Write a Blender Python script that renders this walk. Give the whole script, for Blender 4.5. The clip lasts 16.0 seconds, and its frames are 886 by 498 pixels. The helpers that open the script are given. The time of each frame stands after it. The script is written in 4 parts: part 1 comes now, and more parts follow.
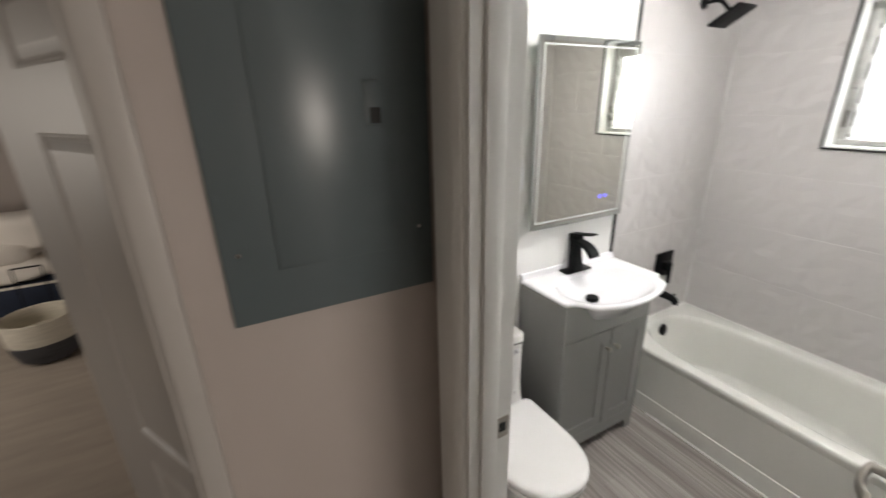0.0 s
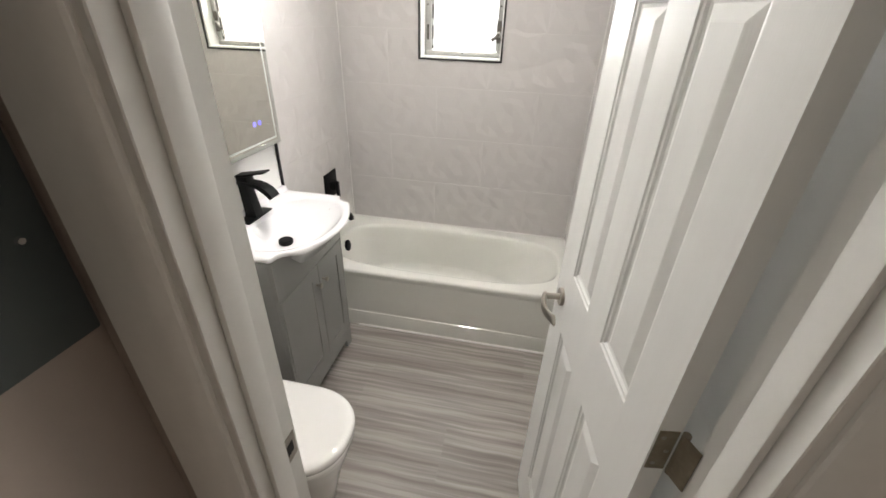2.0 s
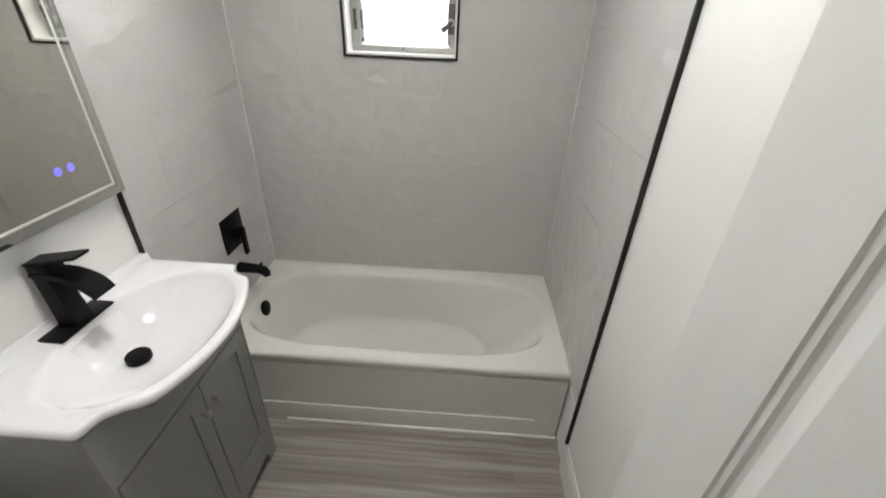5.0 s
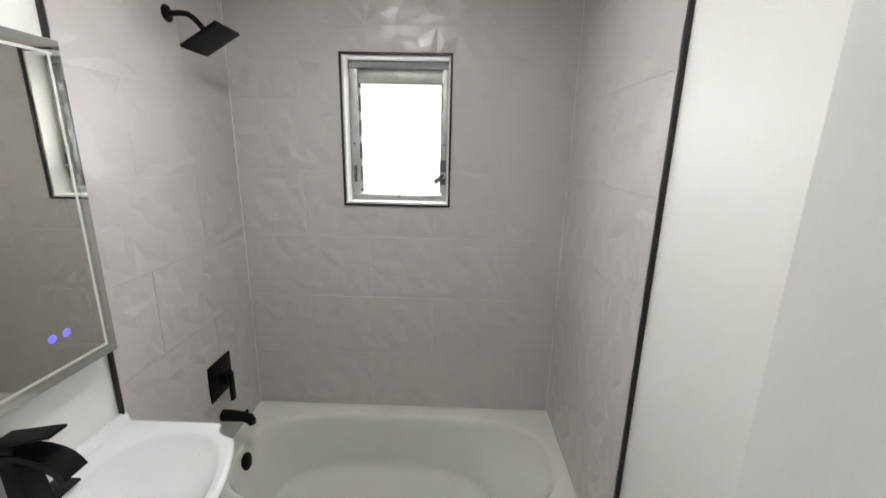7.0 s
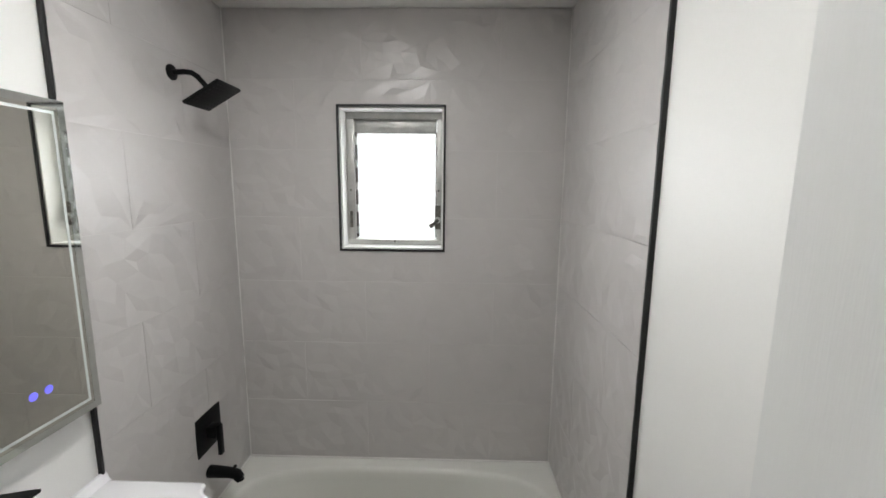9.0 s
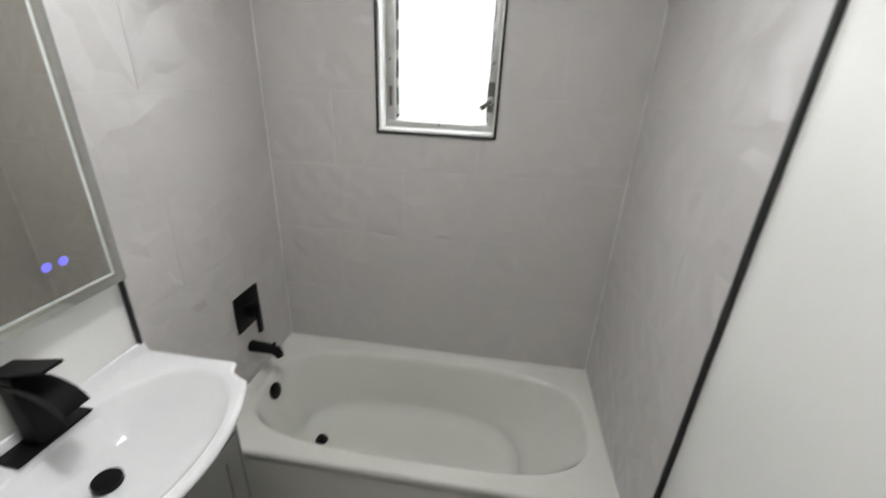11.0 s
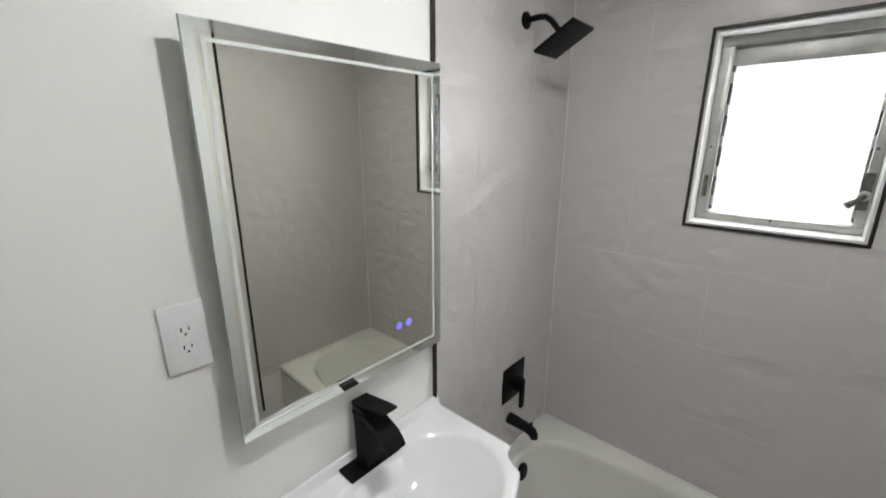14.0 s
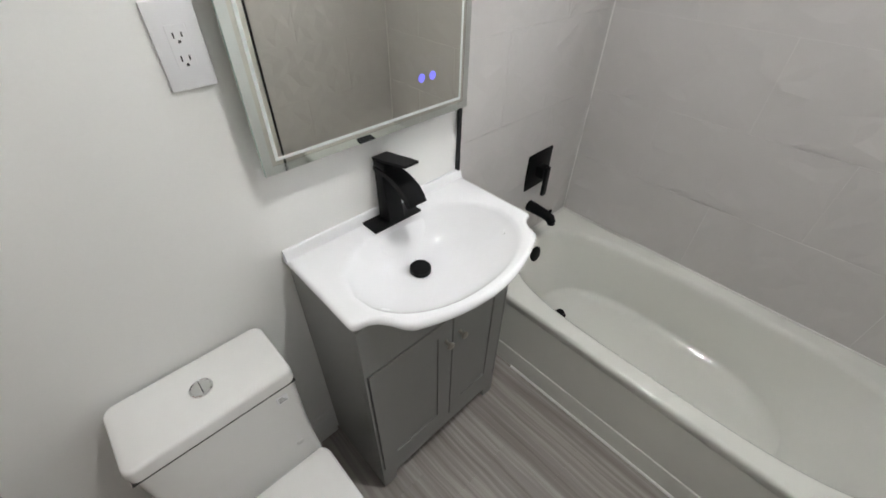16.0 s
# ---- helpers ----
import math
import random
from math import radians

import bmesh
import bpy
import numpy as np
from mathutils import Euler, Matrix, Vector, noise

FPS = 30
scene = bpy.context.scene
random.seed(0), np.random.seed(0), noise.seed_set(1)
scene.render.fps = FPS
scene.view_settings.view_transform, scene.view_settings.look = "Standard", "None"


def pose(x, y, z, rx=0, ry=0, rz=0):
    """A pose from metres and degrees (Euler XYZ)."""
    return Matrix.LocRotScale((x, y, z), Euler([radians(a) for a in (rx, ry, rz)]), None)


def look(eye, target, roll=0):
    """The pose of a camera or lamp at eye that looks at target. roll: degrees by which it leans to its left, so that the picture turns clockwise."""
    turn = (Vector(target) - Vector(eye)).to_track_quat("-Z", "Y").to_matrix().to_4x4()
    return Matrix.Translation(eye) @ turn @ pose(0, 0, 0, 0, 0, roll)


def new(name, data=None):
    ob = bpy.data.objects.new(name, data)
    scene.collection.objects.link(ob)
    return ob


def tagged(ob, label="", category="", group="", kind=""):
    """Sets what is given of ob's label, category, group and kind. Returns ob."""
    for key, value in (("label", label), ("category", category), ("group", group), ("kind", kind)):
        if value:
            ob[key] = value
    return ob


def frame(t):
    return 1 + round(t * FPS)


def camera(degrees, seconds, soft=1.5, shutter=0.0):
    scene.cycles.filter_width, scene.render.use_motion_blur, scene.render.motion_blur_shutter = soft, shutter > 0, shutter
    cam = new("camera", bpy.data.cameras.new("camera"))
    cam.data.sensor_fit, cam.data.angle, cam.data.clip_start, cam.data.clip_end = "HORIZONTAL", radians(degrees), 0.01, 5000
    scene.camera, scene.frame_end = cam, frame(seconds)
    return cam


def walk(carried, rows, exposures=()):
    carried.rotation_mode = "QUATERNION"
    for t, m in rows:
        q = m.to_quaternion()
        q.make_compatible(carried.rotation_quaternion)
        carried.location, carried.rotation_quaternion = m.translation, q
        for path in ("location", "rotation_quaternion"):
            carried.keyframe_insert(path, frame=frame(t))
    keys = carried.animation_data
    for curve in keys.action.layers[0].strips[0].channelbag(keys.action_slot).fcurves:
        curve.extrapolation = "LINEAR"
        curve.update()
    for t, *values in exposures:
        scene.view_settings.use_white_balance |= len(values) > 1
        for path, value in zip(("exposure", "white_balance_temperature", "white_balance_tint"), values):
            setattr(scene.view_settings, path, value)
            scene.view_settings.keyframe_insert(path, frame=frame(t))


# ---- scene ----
# camera
cam = camera(95.3, 16.0, soft=1.6, shutter=0.4)
PATH = [
    (0, (-0.029, 0.107, 1.731), (0.856, 1.768, 1.054), -1.3),
    (0.5, (0.011, 0.247, 1.726), (1.361, 1.512, 0.965), -0.8),
    (1, (0.005, 0.366, 1.721), (1.634, 1.12, 0.838), 0.3),
    (1.5, (0.024, 0.365, 1.71), (1.722, 0.81, 0.752), 1.3),
    (2, (0.044, 0.365, 1.699), (1.749, 0.683, 0.703), 1.9),
    (2.5, (0.092, 0.378, 1.694), (1.796, 0.673, 0.69), 2.0),
    (3, (0.275, 0.393, 1.68), (1.946, 0.753, 0.641), 1.8),
    (3.5, (0.407, 0.431, 1.636), (1.998, 0.825, 0.492), 2.0),
    (4, (0.526, 0.493, 1.614), (2.106, 0.756, 0.417), 2.7),
    (4.5, (0.619, 0.504, 1.625), (2.261, 0.629, 0.489), 2.7),
    (5, (0.698, 0.491, 1.649), (2.427, 0.559, 0.646), 2.3),
    (7.5, (0.727, 0.525, 1.765), (2.692, 0.567, 1.392), 0.9),
    (8, (0.725, 0.515, 1.77), (2.703, 0.552, 1.475), 0.5),
    (10.5, (0.836, 0.501, 1.789), (2.784, 0.615, 1.351), 1.3),
    (11, (0.926, 0.511, 1.712), (2.746, 0.748, 0.918), 2.6),
    (11.5, (0.98, 0.577, 1.659), (2.628, 1.142, 0.677), 1.7),
    (12, (0.961, 0.643, 1.681), (2.489, 1.53, 0.744), 0.4),
    (12.5, (0.935, 0.662, 1.728), (2.426, 1.779, 1.001), -0.3),
    (13, (0.925, 0.666, 1.788), (2.414, 1.901, 1.281), -0.7),
    (13.5, (0.916, 0.675, 1.807), (2.385, 1.966, 1.388), -0.6),
    (14, (0.913, 0.694, 1.792), (2.338, 1.992, 1.26), -0.0),
    (14.5, (0.911, 0.7, 1.75), (2.242, 1.97, 0.967), 0.6),
    (15, (0.912, 0.696, 1.661), (2.145, 1.904, 0.65), 1.1),
    (15.5, (0.916, 0.693, 1.635), (2.043, 1.832, 0.438), 1.3),
    (16, (0.908, 0.687, 1.613), (1.971, 1.778, 0.317), 1.2),
]
EXPOSURES = [(0.0, 0.92, 6500, 11), (1.0, 0.84, 6700, 11), (2.0, 0.98, 6750, 11), (3.5, 0.58, 6600, 10), (4.0, 0.54, 6600, 10), (5.0, 0.46, 6560, 10), (7.5, 0.14, 6480, 10), (10.5, 0.10, 6350, 9),
             (11.5, 0.34, 6360, 9), (12.2, 0.24, 6340, 9), (13.0, 0.10, 6340, 9), (14.0, 0.12, 6340, 9), (15.0, 0.27, 6340, 9), (16.0, 0.46, 6340, 9)]
walk(cam, [(t, look(eye, target, roll)) for t, eye, target, roll in PATH], EXPOSURES)

# world, sun and lamps
world = bpy.data.worlds.new("sky")
scene.world = world
world.use_nodes = True
wn = world.node_tree
sky = wn.nodes.new("ShaderNodeTexSky")
sky.sky_type, sky.sun_disc, sky.sun_elevation, sky.sun_rotation = "NISHITA", False, radians(48), radians(200)
wn.links.new(sky.outputs[0], wn.nodes["Background"].inputs[0])
wn.nodes["Background"].inputs[1].default_value = 0.08
sun = new("sun", bpy.data.lights.new("sun", "SUN"))
sun.data.energy, sun.data.angle, sun.data.color = 2.0, radians(0.6), (1.0, 0.95, 0.88)
sun.matrix_world = look((0, 0, 8), (-1.5, 4.0, 0))


def window_light(name, m, w, h, watts, colour):
    ob = new(name, bpy.data.lights.new(name, "AREA"))
    ob.data.shape, ob.data.size, ob.data.size_y = "RECTANGLE", w, h
    ob.data.energy, ob.data.color = watts, colour
    ob.matrix_world = m
    return ob


DISC = 415.0      # strength of the ceiling disc
window_light("bath_window_daylight", look((2.80, 0.78, 1.80), (0.5, 0.75, 1.2)), 0.36, 0.46, 4.8, (0.98, 0.99, 1.0))
window_light("living_window_daylight", look((0.90, -3.56, 1.15), (0.2, 0.8, 1.40)), 0.55, 0.75, 27, (1.0, 0.90, 0.80))
# fill for the bedroom, whose real light source is unknown
window_light("bedroom_window_daylight", look((-3.15, 3.0, 1.6), (-1.0, 3.6, 0.3)), 1.1, 1.1, 13, (1.0, 0.91, 0.80))


# materials
def material(name, base, rough=0.5, metal=0.0, var=0.06, scale=3.0, grain=60.0, bump=0.05, stretch=(1, 1, 1), emit=None, coat=0.0, spec=0.5, dist=0.002):
    m = bpy.data.materials.new(name)
    m.use_nodes = True
    n, l = m.node_tree.nodes, m.node_tree.links
    b = n["Principled BSDF"]
    b.inputs["Roughness"].default_value, b.inputs["Metallic"].default_value = rough, metal
    b.inputs["Coat Weight"].default_value, b.inputs["Specular IOR Level"].default_value = coat, spec
    co, mp = n.new("ShaderNodeTexCoord"), n.new("ShaderNodeMapping")
    mp.inputs["Scale"].default_value = stretch
    l.new(co.outputs["Object"], mp.inputs["Vector"])
    big, fine = n.new("ShaderNodeTexNoise"), n.new("ShaderNodeTexNoise")
    big.inputs["Scale"].default_value, big.inputs["Detail"].default_value = scale, 4
    fine.inputs["Scale"].default_value, fine.inputs["Detail"].default_value = grain, 3
    for t in (big, fine):
        l.new(mp.outputs[0], t.inputs["Vector"])
    add = n.new("ShaderNodeMath")
    add.operation = "MULTIPLY_ADD"
    add.inputs[1].default_value = 0.4
    l.new(fine.outputs["Fac"], add.inputs[0])
    l.new(big.outputs["Fac"], add.inputs[2])
    ramp = n.new("ShaderNodeValToRGB")
    ramp.color_ramp.elements[0].position, ramp.color_ramp.elements[1].position = 0.45, 0.95
    ramp.color_ramp.elements[0].color = (*[c * (1 - var) for c in base], 1)
    ramp.color_ramp.elements[1].color = (*[min(1, c * (1 + var)) for c in base], 1)
    l.new(add.outputs[0], ramp.inputs[0])
    l.new(ramp.outputs[0], b.inputs["Base Color"])
    rr = n.new("ShaderNodeMapRange")
    rr.inputs["To Min"].default_value, rr.inputs["To Max"].default_value = rough * 0.88, min(1, rough * 1.12)
    l.new(big.outputs["Fac"], rr.inputs["Value"])
    l.new(rr.outputs[0], b.inputs["Roughness"])
    if bump:
        bp = n.new("ShaderNodeBump")
        bp.inputs["Strength"].default_value, bp.inputs["Distance"].default_value = bump, dist
        l.new(fine.outputs["Fac"], bp.inputs["Height"])
        l.new(bp.outputs[0], b.inputs["Normal"])
    if emit:
        b.inputs["Emission Color"].default_value, b.inputs["Emission Strength"].default_value = (*emit[0], 1), emit[1]
    return m


PAINT = material("white wall paint", (0.85, 0.85, 0.83), 0.42, var=0.02, scale=1.5, grain=220, bump=0.12, dist=0.001)
# white paint darkened and warmed: the hall's dim light is in this colour
DIM_PAINT = material("wall paint dimmed for the hall", (0.40, 0.355, 0.325), 0.55, var=0.03, scale=1.5, grain=220, bump=0.15, dist=0.001)
# darker copy of the white door enamel, the hall's dimness put into the colour
HALL_DOOR_DIM = material("door enamel toned for dim hall", (0.42, 0.40, 0.375), 0.4, var=0.03, scale=3, grain=60, bump=0.1, stretch=(9, 9, 0.5), dist=0.001)
# hall paint made darker only to weaken light bounced off the unseen back wall
HALL_SHADE = material("hall paint darkened against bounce", (0.30, 0.275, 0.25), 0.6, var=0.03, scale=1.5, grain=220, bump=0.15, dist=0.001)
CEIL = material("ceiling paint", (0.80, 0.79, 0.77), 0.8, var=0.02, scale=2, grain=150, bump=0.2)
TRIM = material("white trim enamel", (0.80, 0.80, 0.78), 0.33, var=0.03, scale=4, grain=90, bump=0.05)
DOORPAINT = material("white door enamel", (0.82, 0.83, 0.82), 0.32, var=0.02, scale=3, grain=60, bump=0.16, stretch=(9, 9, 0.5), dist=0.001)
TILE = material("pale satin wall tile", (0.570, 0.549, 0.540), 0.30, var=0.02, scale=6, grain=420, bump=0.10, stretch=(1, 1, 2.5), dist=0.0008)
GROUT = material("white grout", (0.66, 0.64, 0.625), 0.9, var=0.06, scale=9, grain=200, bump=0.3)
CAULK = material("white caulk", (0.76, 0.75, 0.73), 0.5, var=0.03, scale=12, grain=90, bump=0.1)
BLACK = material("matt black metal", (0.005, 0.005, 0.0054), 0.44, var=0.25, scale=9, grain=260, bump=0.06, spec=0.14)
BLACKTRIM = material("black edge profile", (0.010, 0.010, 0.010), 0.45, var=0.2, scale=9, grain=200, bump=0.04)
TUB = material("off-white bathtub enamel", (0.76, 0.76, 0.715), 0.09, var=0.015, scale=3, grain=40, bump=0.015, coat=0.5)
CERAMIC = material("white glazed ceramic", (0.84, 0.835, 0.82), 0.06, var=0.012, scale=3, grain=40, bump=0.01, coat=0.5)
SINKW = material("white glossy sink top", (0.86, 0.86, 0.88), 0.09, var=0.01, scale=3, grain=40, bump=0.01, coat=0.25)
GREY = material("grey cabinet paint", (0.250, 0.252, 0.242), 0.34, var=0.03, scale=4, grain=120, bump=0.05)
# near-black colour stands for the shade inside the cabinet and its gaps
GAP_SHADE = material("board darkened as gap shade", (0.035, 0.033, 0.03), 0.8, var=0.2)
NICKEL = material("brushed nickel", (0.42, 0.39, 0.345), 0.30, metal=1.0, var=0.08, scale=10, grain=300, bump=0.05)
CHROME = material("polished chrome", (0.80, 0.80, 0.80), 0.08, metal=1.0, var=0.03, scale=10, grain=100, bump=0.01)
BRASSY = material("aged steel hinge", (0.30, 0.26, 0.20), 0.4, metal=1.0, var=0.25, scale=25, grain=120, bump=0.1)
ALU = material("worn aluminium window frame", (0.46, 0.46, 0.44), 0.45, metal=0.6, var=0.16, scale=14, grain=90, bump=0.12)
RUST = material("stained hinge channel", (0.10, 0.092, 0.08), 0.7, var=0.6, scale=40, grain=160, bump=0.5)
PLASTIC = material("white plastic", (0.80, 0.80, 0.82), 0.3, var=0.01, scale=4, grain=90, bump=0.01)
SLOT = material("dark slot", (0.02, 0.02, 0.02), 0.7, var=0.1)
PANEL = material("blue-grey panel enamel", (0.090, 0.114, 0.121), 0.30, var=0.015, scale=3, grain=160, bump=0.0)
MIRROR = material("mirror silver", (0.80, 0.80, 0.735), 0.015, metal=1.0, var=0.01, scale=2, grain=20, bump=0.0)
FROST = material("frosted mirror strip", (0.64, 0.68, 0.66), 0.5, var=0.01, scale=8, grain=200, bump=0.0)
BAND_GLASS = material("bevelled mirror band", (0.84, 0.88, 0.855), 0.05, metal=1.0, var=0.004, scale=2, grain=20, bump=0.0)
EDGEGLASS = material("greenish glass edge", (0.55, 0.66, 0.61), 0.15, var=0.05, scale=8, grain=60, bump=0.02)
BLUELED = material("blue touch light", (0.10, 0.10, 0.5), 0.4, emit=((0.20, 0.19, 1.0), 0.75))
GLOBEMAT = material("glowing opal diffuser", (0.9, 0.9, 0.9), 0.4, emit=((1.0, 0.985, 0.955), DISC))
# emission put into the siding so the panes look daylit
SIDING_GLOW = material("self-lit white siding", (0.55, 0.56, 0.57), 0.6, var=0.04, scale=2, grain=40, bump=0.1, emit=((1.0, 1.0, 0.985), 0.92))
CARPET = material("beige bedroom floor", (0.36, 0.31, 0.26), 0.8, var=0.12, scale=3, grain=80, bump=0.3, stretch=(1, 5, 1))
BEDDING = material("white cotton bedding", (0.72, 0.68, 0.63), 0.85, var=0.06, scale=6, grain=150, bump=0.3)
NAVY = material("navy blue fabric", (0.018, 0.028, 0.055), 0.8, var=0.2, scale=8, grain=200, bump=0.3)
CREAM = material("cream woven rope", (0.60, 0.56, 0.47), 0.9, var=0.12, scale=12, grain=150, bump=0.5, stretch=(1, 1, 6))
CHARCOAL = material("charcoal woven rope", (0.055, 0.055, 0.06), 0.9, var=0.2, scale=12, grain=150, bump=0.5, stretch=(1, 1, 6))


def floor_material():
    m = bpy.data.materials.new("streaked grey vinyl tile")
    m.use_nodes = True
    n, l = m.node_tree.nodes, m.node_tree.links
    b = n["Principled BSDF"]
    geo, info = n.new("ShaderNodeNewGeometry"), n.new("ShaderNodeObjectInfo")
    off = n.new("ShaderNodeVectorMath")
    off.operation = "SCALE"
    off.inputs["Scale"].default_value = 0.45
    comb = n.new("ShaderNodeCombineXYZ")
    l.new(info.outputs["Random"], comb.inputs[1])
    l.new(comb.outputs[0], off.inputs[0])
    add = n.new("ShaderNodeVectorMath")
    l.new(geo.outputs["Position"], add.inputs[0])
    l.new(off.outputs[0], add.inputs[1])
    warp = n.new("ShaderNodeTexNoise")
    warp.inputs["Scale"].default_value, warp.inputs["Detail"].default_value = 3.5, 2
    l.new(add.outputs[0], warp.inputs["Vector"])
    mixv = n.new("ShaderNodeVectorMath")
    mixv.operation = "MULTIPLY_ADD"
    mixv.inputs[1].default_value = (0.022, 0.0, 0.0)
    l.new(warp.outputs["Color"], mixv.inputs[0])
    l.new(add.outputs[0], mixv.inputs[2])
    fields = []
    for sx, sy, det in ((46, 1.3, 3), (150, 2.8, 4), (13, 0.8, 2)):
        mp, t = n.new("ShaderNodeMapping"), n.new("ShaderNodeTexNoise")
        mp.inputs["Scale"].default_value = (sx, sy, 1)
        t.inputs["Scale"].default_value, t.inputs["Detail"].default_value = 1.0, det
        l.new(mixv.outputs[0], mp.inputs["Vector"])
        l.new(mp.outputs[0], t.inputs["Vector"])
        fields.append(t.outputs["Fac"])
    s1, s2 = n.new("ShaderNodeMath"), n.new("ShaderNodeMath")
    s1.operation = s2.operation = "MULTIPLY_ADD"
    s1.inputs[1].default_value, s2.inputs[1].default_value = 0.20, 0.50
    l.new(fields[1], s1.inputs[0])
    l.new(fields[0], s1.inputs[2])
    l.new(fields[2], s2.inputs[0])
    l.new(s1.outputs[0], s2.inputs[2])
    ramp = n.new("ShaderNodeValToRGB")
    e = ramp.color_ramp.elements
    e[0].position, e[0].color = 0.62, (0.200, 0.178, 0.162, 1)
    e[1].position, e[1].color = 1.10, (0.390, 0.359, 0.333, 1)
    mid = ramp.color_ramp.elements.new(0.84)
    mid.color = (0.290, 0.262, 0.242, 1)
    l.new(s2.outputs[0], ramp.inputs[0])
    l.new(ramp.outputs[0], b.inputs["Base Color"])
    b.inputs["Roughness"].default_value = 0.42
    bp = n.new("ShaderNodeBump")
    bp.inputs["Strength"].default_value, bp.inputs["Distance"].default_value = 0.12, 0.001
    l.new(s1.outputs[0], bp.inputs["Height"])
    l.new(bp.outputs[0], b.inputs["Normal"])
    return m


FLOOR = floor_material()
PANE_EDGE = material("ground glass edge", (0.80, 0.84, 0.83), 0.6, var=0.02)


def pane_material():
    m = bpy.data.materials.new("window glass")
    m.use_nodes = True
    n, l = m.node_tree.nodes, m.node_tree.links
    out = n["Material Output"]
    tr, gl, mix, fr = (n.new("ShaderNode" + k) for k in ("BsdfTransparent", "BsdfGlossy", "MixShader", "Fresnel"))
    tr.inputs[0].default_value, gl.inputs["Roughness"].default_value = (0.97, 0.98, 0.98, 1), 0.05
    l.new(fr.outputs[0], mix.inputs[0])
    l.new(tr.outputs[0], mix.inputs[1])
    l.new(gl.outputs[0], mix.inputs[2])
    l.new(mix.outputs[0], out.inputs[0])
    return m


PANE = pane_material()


# geometry helpers
def finish(bm, name, mat, parent=None, label="", sharp=35):
    bmesh.ops.remove_doubles(bm, verts=bm.verts, dist=1e-5)
    bmesh.ops.recalc_face_normals(bm, faces=bm.faces)
    for f in bm.faces:
        f.smooth = True
    for e in bm.edges:
        e.smooth = len(e.link_faces) == 2 and e.calc_face_angle(0) < radians(sharp)
    me = bpy.data.meshes.new(name)
    bm.to_mesh(me)
    bm.free()
    me.materials.append(mat)
    ob = new(name, me)
    if parent:
        ob.parent = parent
    return tagged(ob, label)


def part(name, bm, mat, parent, label="", sharp=35):
    return finish(bm, name, mat, parent, label, sharp)


def thing(name, label, category, group="", kind="", at=(0, 0, 0)):
    ob = new(name)
    ob.empty_display_size = 0.1
    ob.location = at
    return tagged(ob, label, category, group, kind)


def box(x0, x1, y0, y1, z0, z1, r=0.0, seg=2, bm=None):
    own = bmesh.new()
    v = [own.verts.new(p) for p in ((x0, y0, z0), (x1, y0, z0), (x1, y1, z0), (x0, y1, z0), (x0, y0, z1), (x1, y0, z1), (x1, y1, z1), (x0, y1, z1))]
    for f in ((3, 2, 1, 0), (4, 5, 6, 7), (0, 1, 5, 4), (1, 2, 6, 5), (2, 3, 7, 6), (3, 0, 4, 7)):
        own.faces.new([v[i] for i in f])
    if r:
        bmesh.ops.bevel(own, geom=own.edges[:], offset=r, segments=seg, affect="EDGES", profile=0.5)
    return merged(bm, own) if bm else own


def merged(bm, other):
    me = bpy.data.meshes.new("tmp")
    other.to_mesh(me)
    other.free()
    bm.from_mesh(me)
    bpy.data.meshes.remove(me)
    return bm


def moved(bm, m):
    bmesh.ops.transform(bm, matrix=m, verts=bm.verts)
    return bm


def loft(rings, cap0=True, cap1=True, closed=True):
    bm = bmesh.new()
    vs = [[bm.verts.new(p) for p in ring] for ring in rings]
    n = len(vs[0])
    for a, b in zip(vs, vs[1:]):
        for i in range(n if closed else n - 1):
            j = (i + 1) % n
            bm.faces.new((a[i], a[j], b[j], b[i]))
    if cap0:
        bm.faces.new(vs[0][::-1])
    if cap1:
        bm.faces.new(vs[-1])
    return bm


def prism(pts, z0, z1):
    return loft([[(x, y, z0) for x, y in pts], [(x, y, z1) for x, y in pts]])


def lathe(profile, seg=32, m=None):
    rings = [[(r * math.cos(2 * math.pi * i / seg), r * math.sin(2 * math.pi * i / seg), z) for i in range(seg)] for r, z in profile]
    bm = loft(rings)
    return moved(bm, m) if m else bm


def tube(points, radii, seg=16, flat=1.0):
    pts = [Vector(p) for p in points]
    rings = []
    for i, p in enumerate(pts):
        d = (pts[min(i + 1, len(pts) - 1)] - pts[max(i - 1, 0)]).normalized()
        side = d.cross(Vector((0, 0, 1))) if abs(d.z) < 0.95 else d.cross(Vector((1, 0, 0)))
        side.normalize()
        up = side.cross(d).normalized()
        r = radii[i] if isinstance(radii, (list, tuple)) else radii
        rings.append([p + side * (r * math.cos(a)) + up * (r * flat * math.sin(a)) for a in (2 * math.pi * k / seg for k in range(seg))])
    return loft(rings)


def rounded_rect(x0, x1, y0, y1, r, seg=6):
    out = []
    for cx, cy, a0 in ((x1 - r, y1 - r, 0), (x0 + r, y1 - r, 90), (x0 + r, y0 + r, 180), (x1 - r, y0 + r, 270)):
        for k in range(seg + 1):
            a = radians(a0 + 90 * k / seg)
            out.append((cx + r * math.cos(a), cy + r * math.sin(a)))
    return out


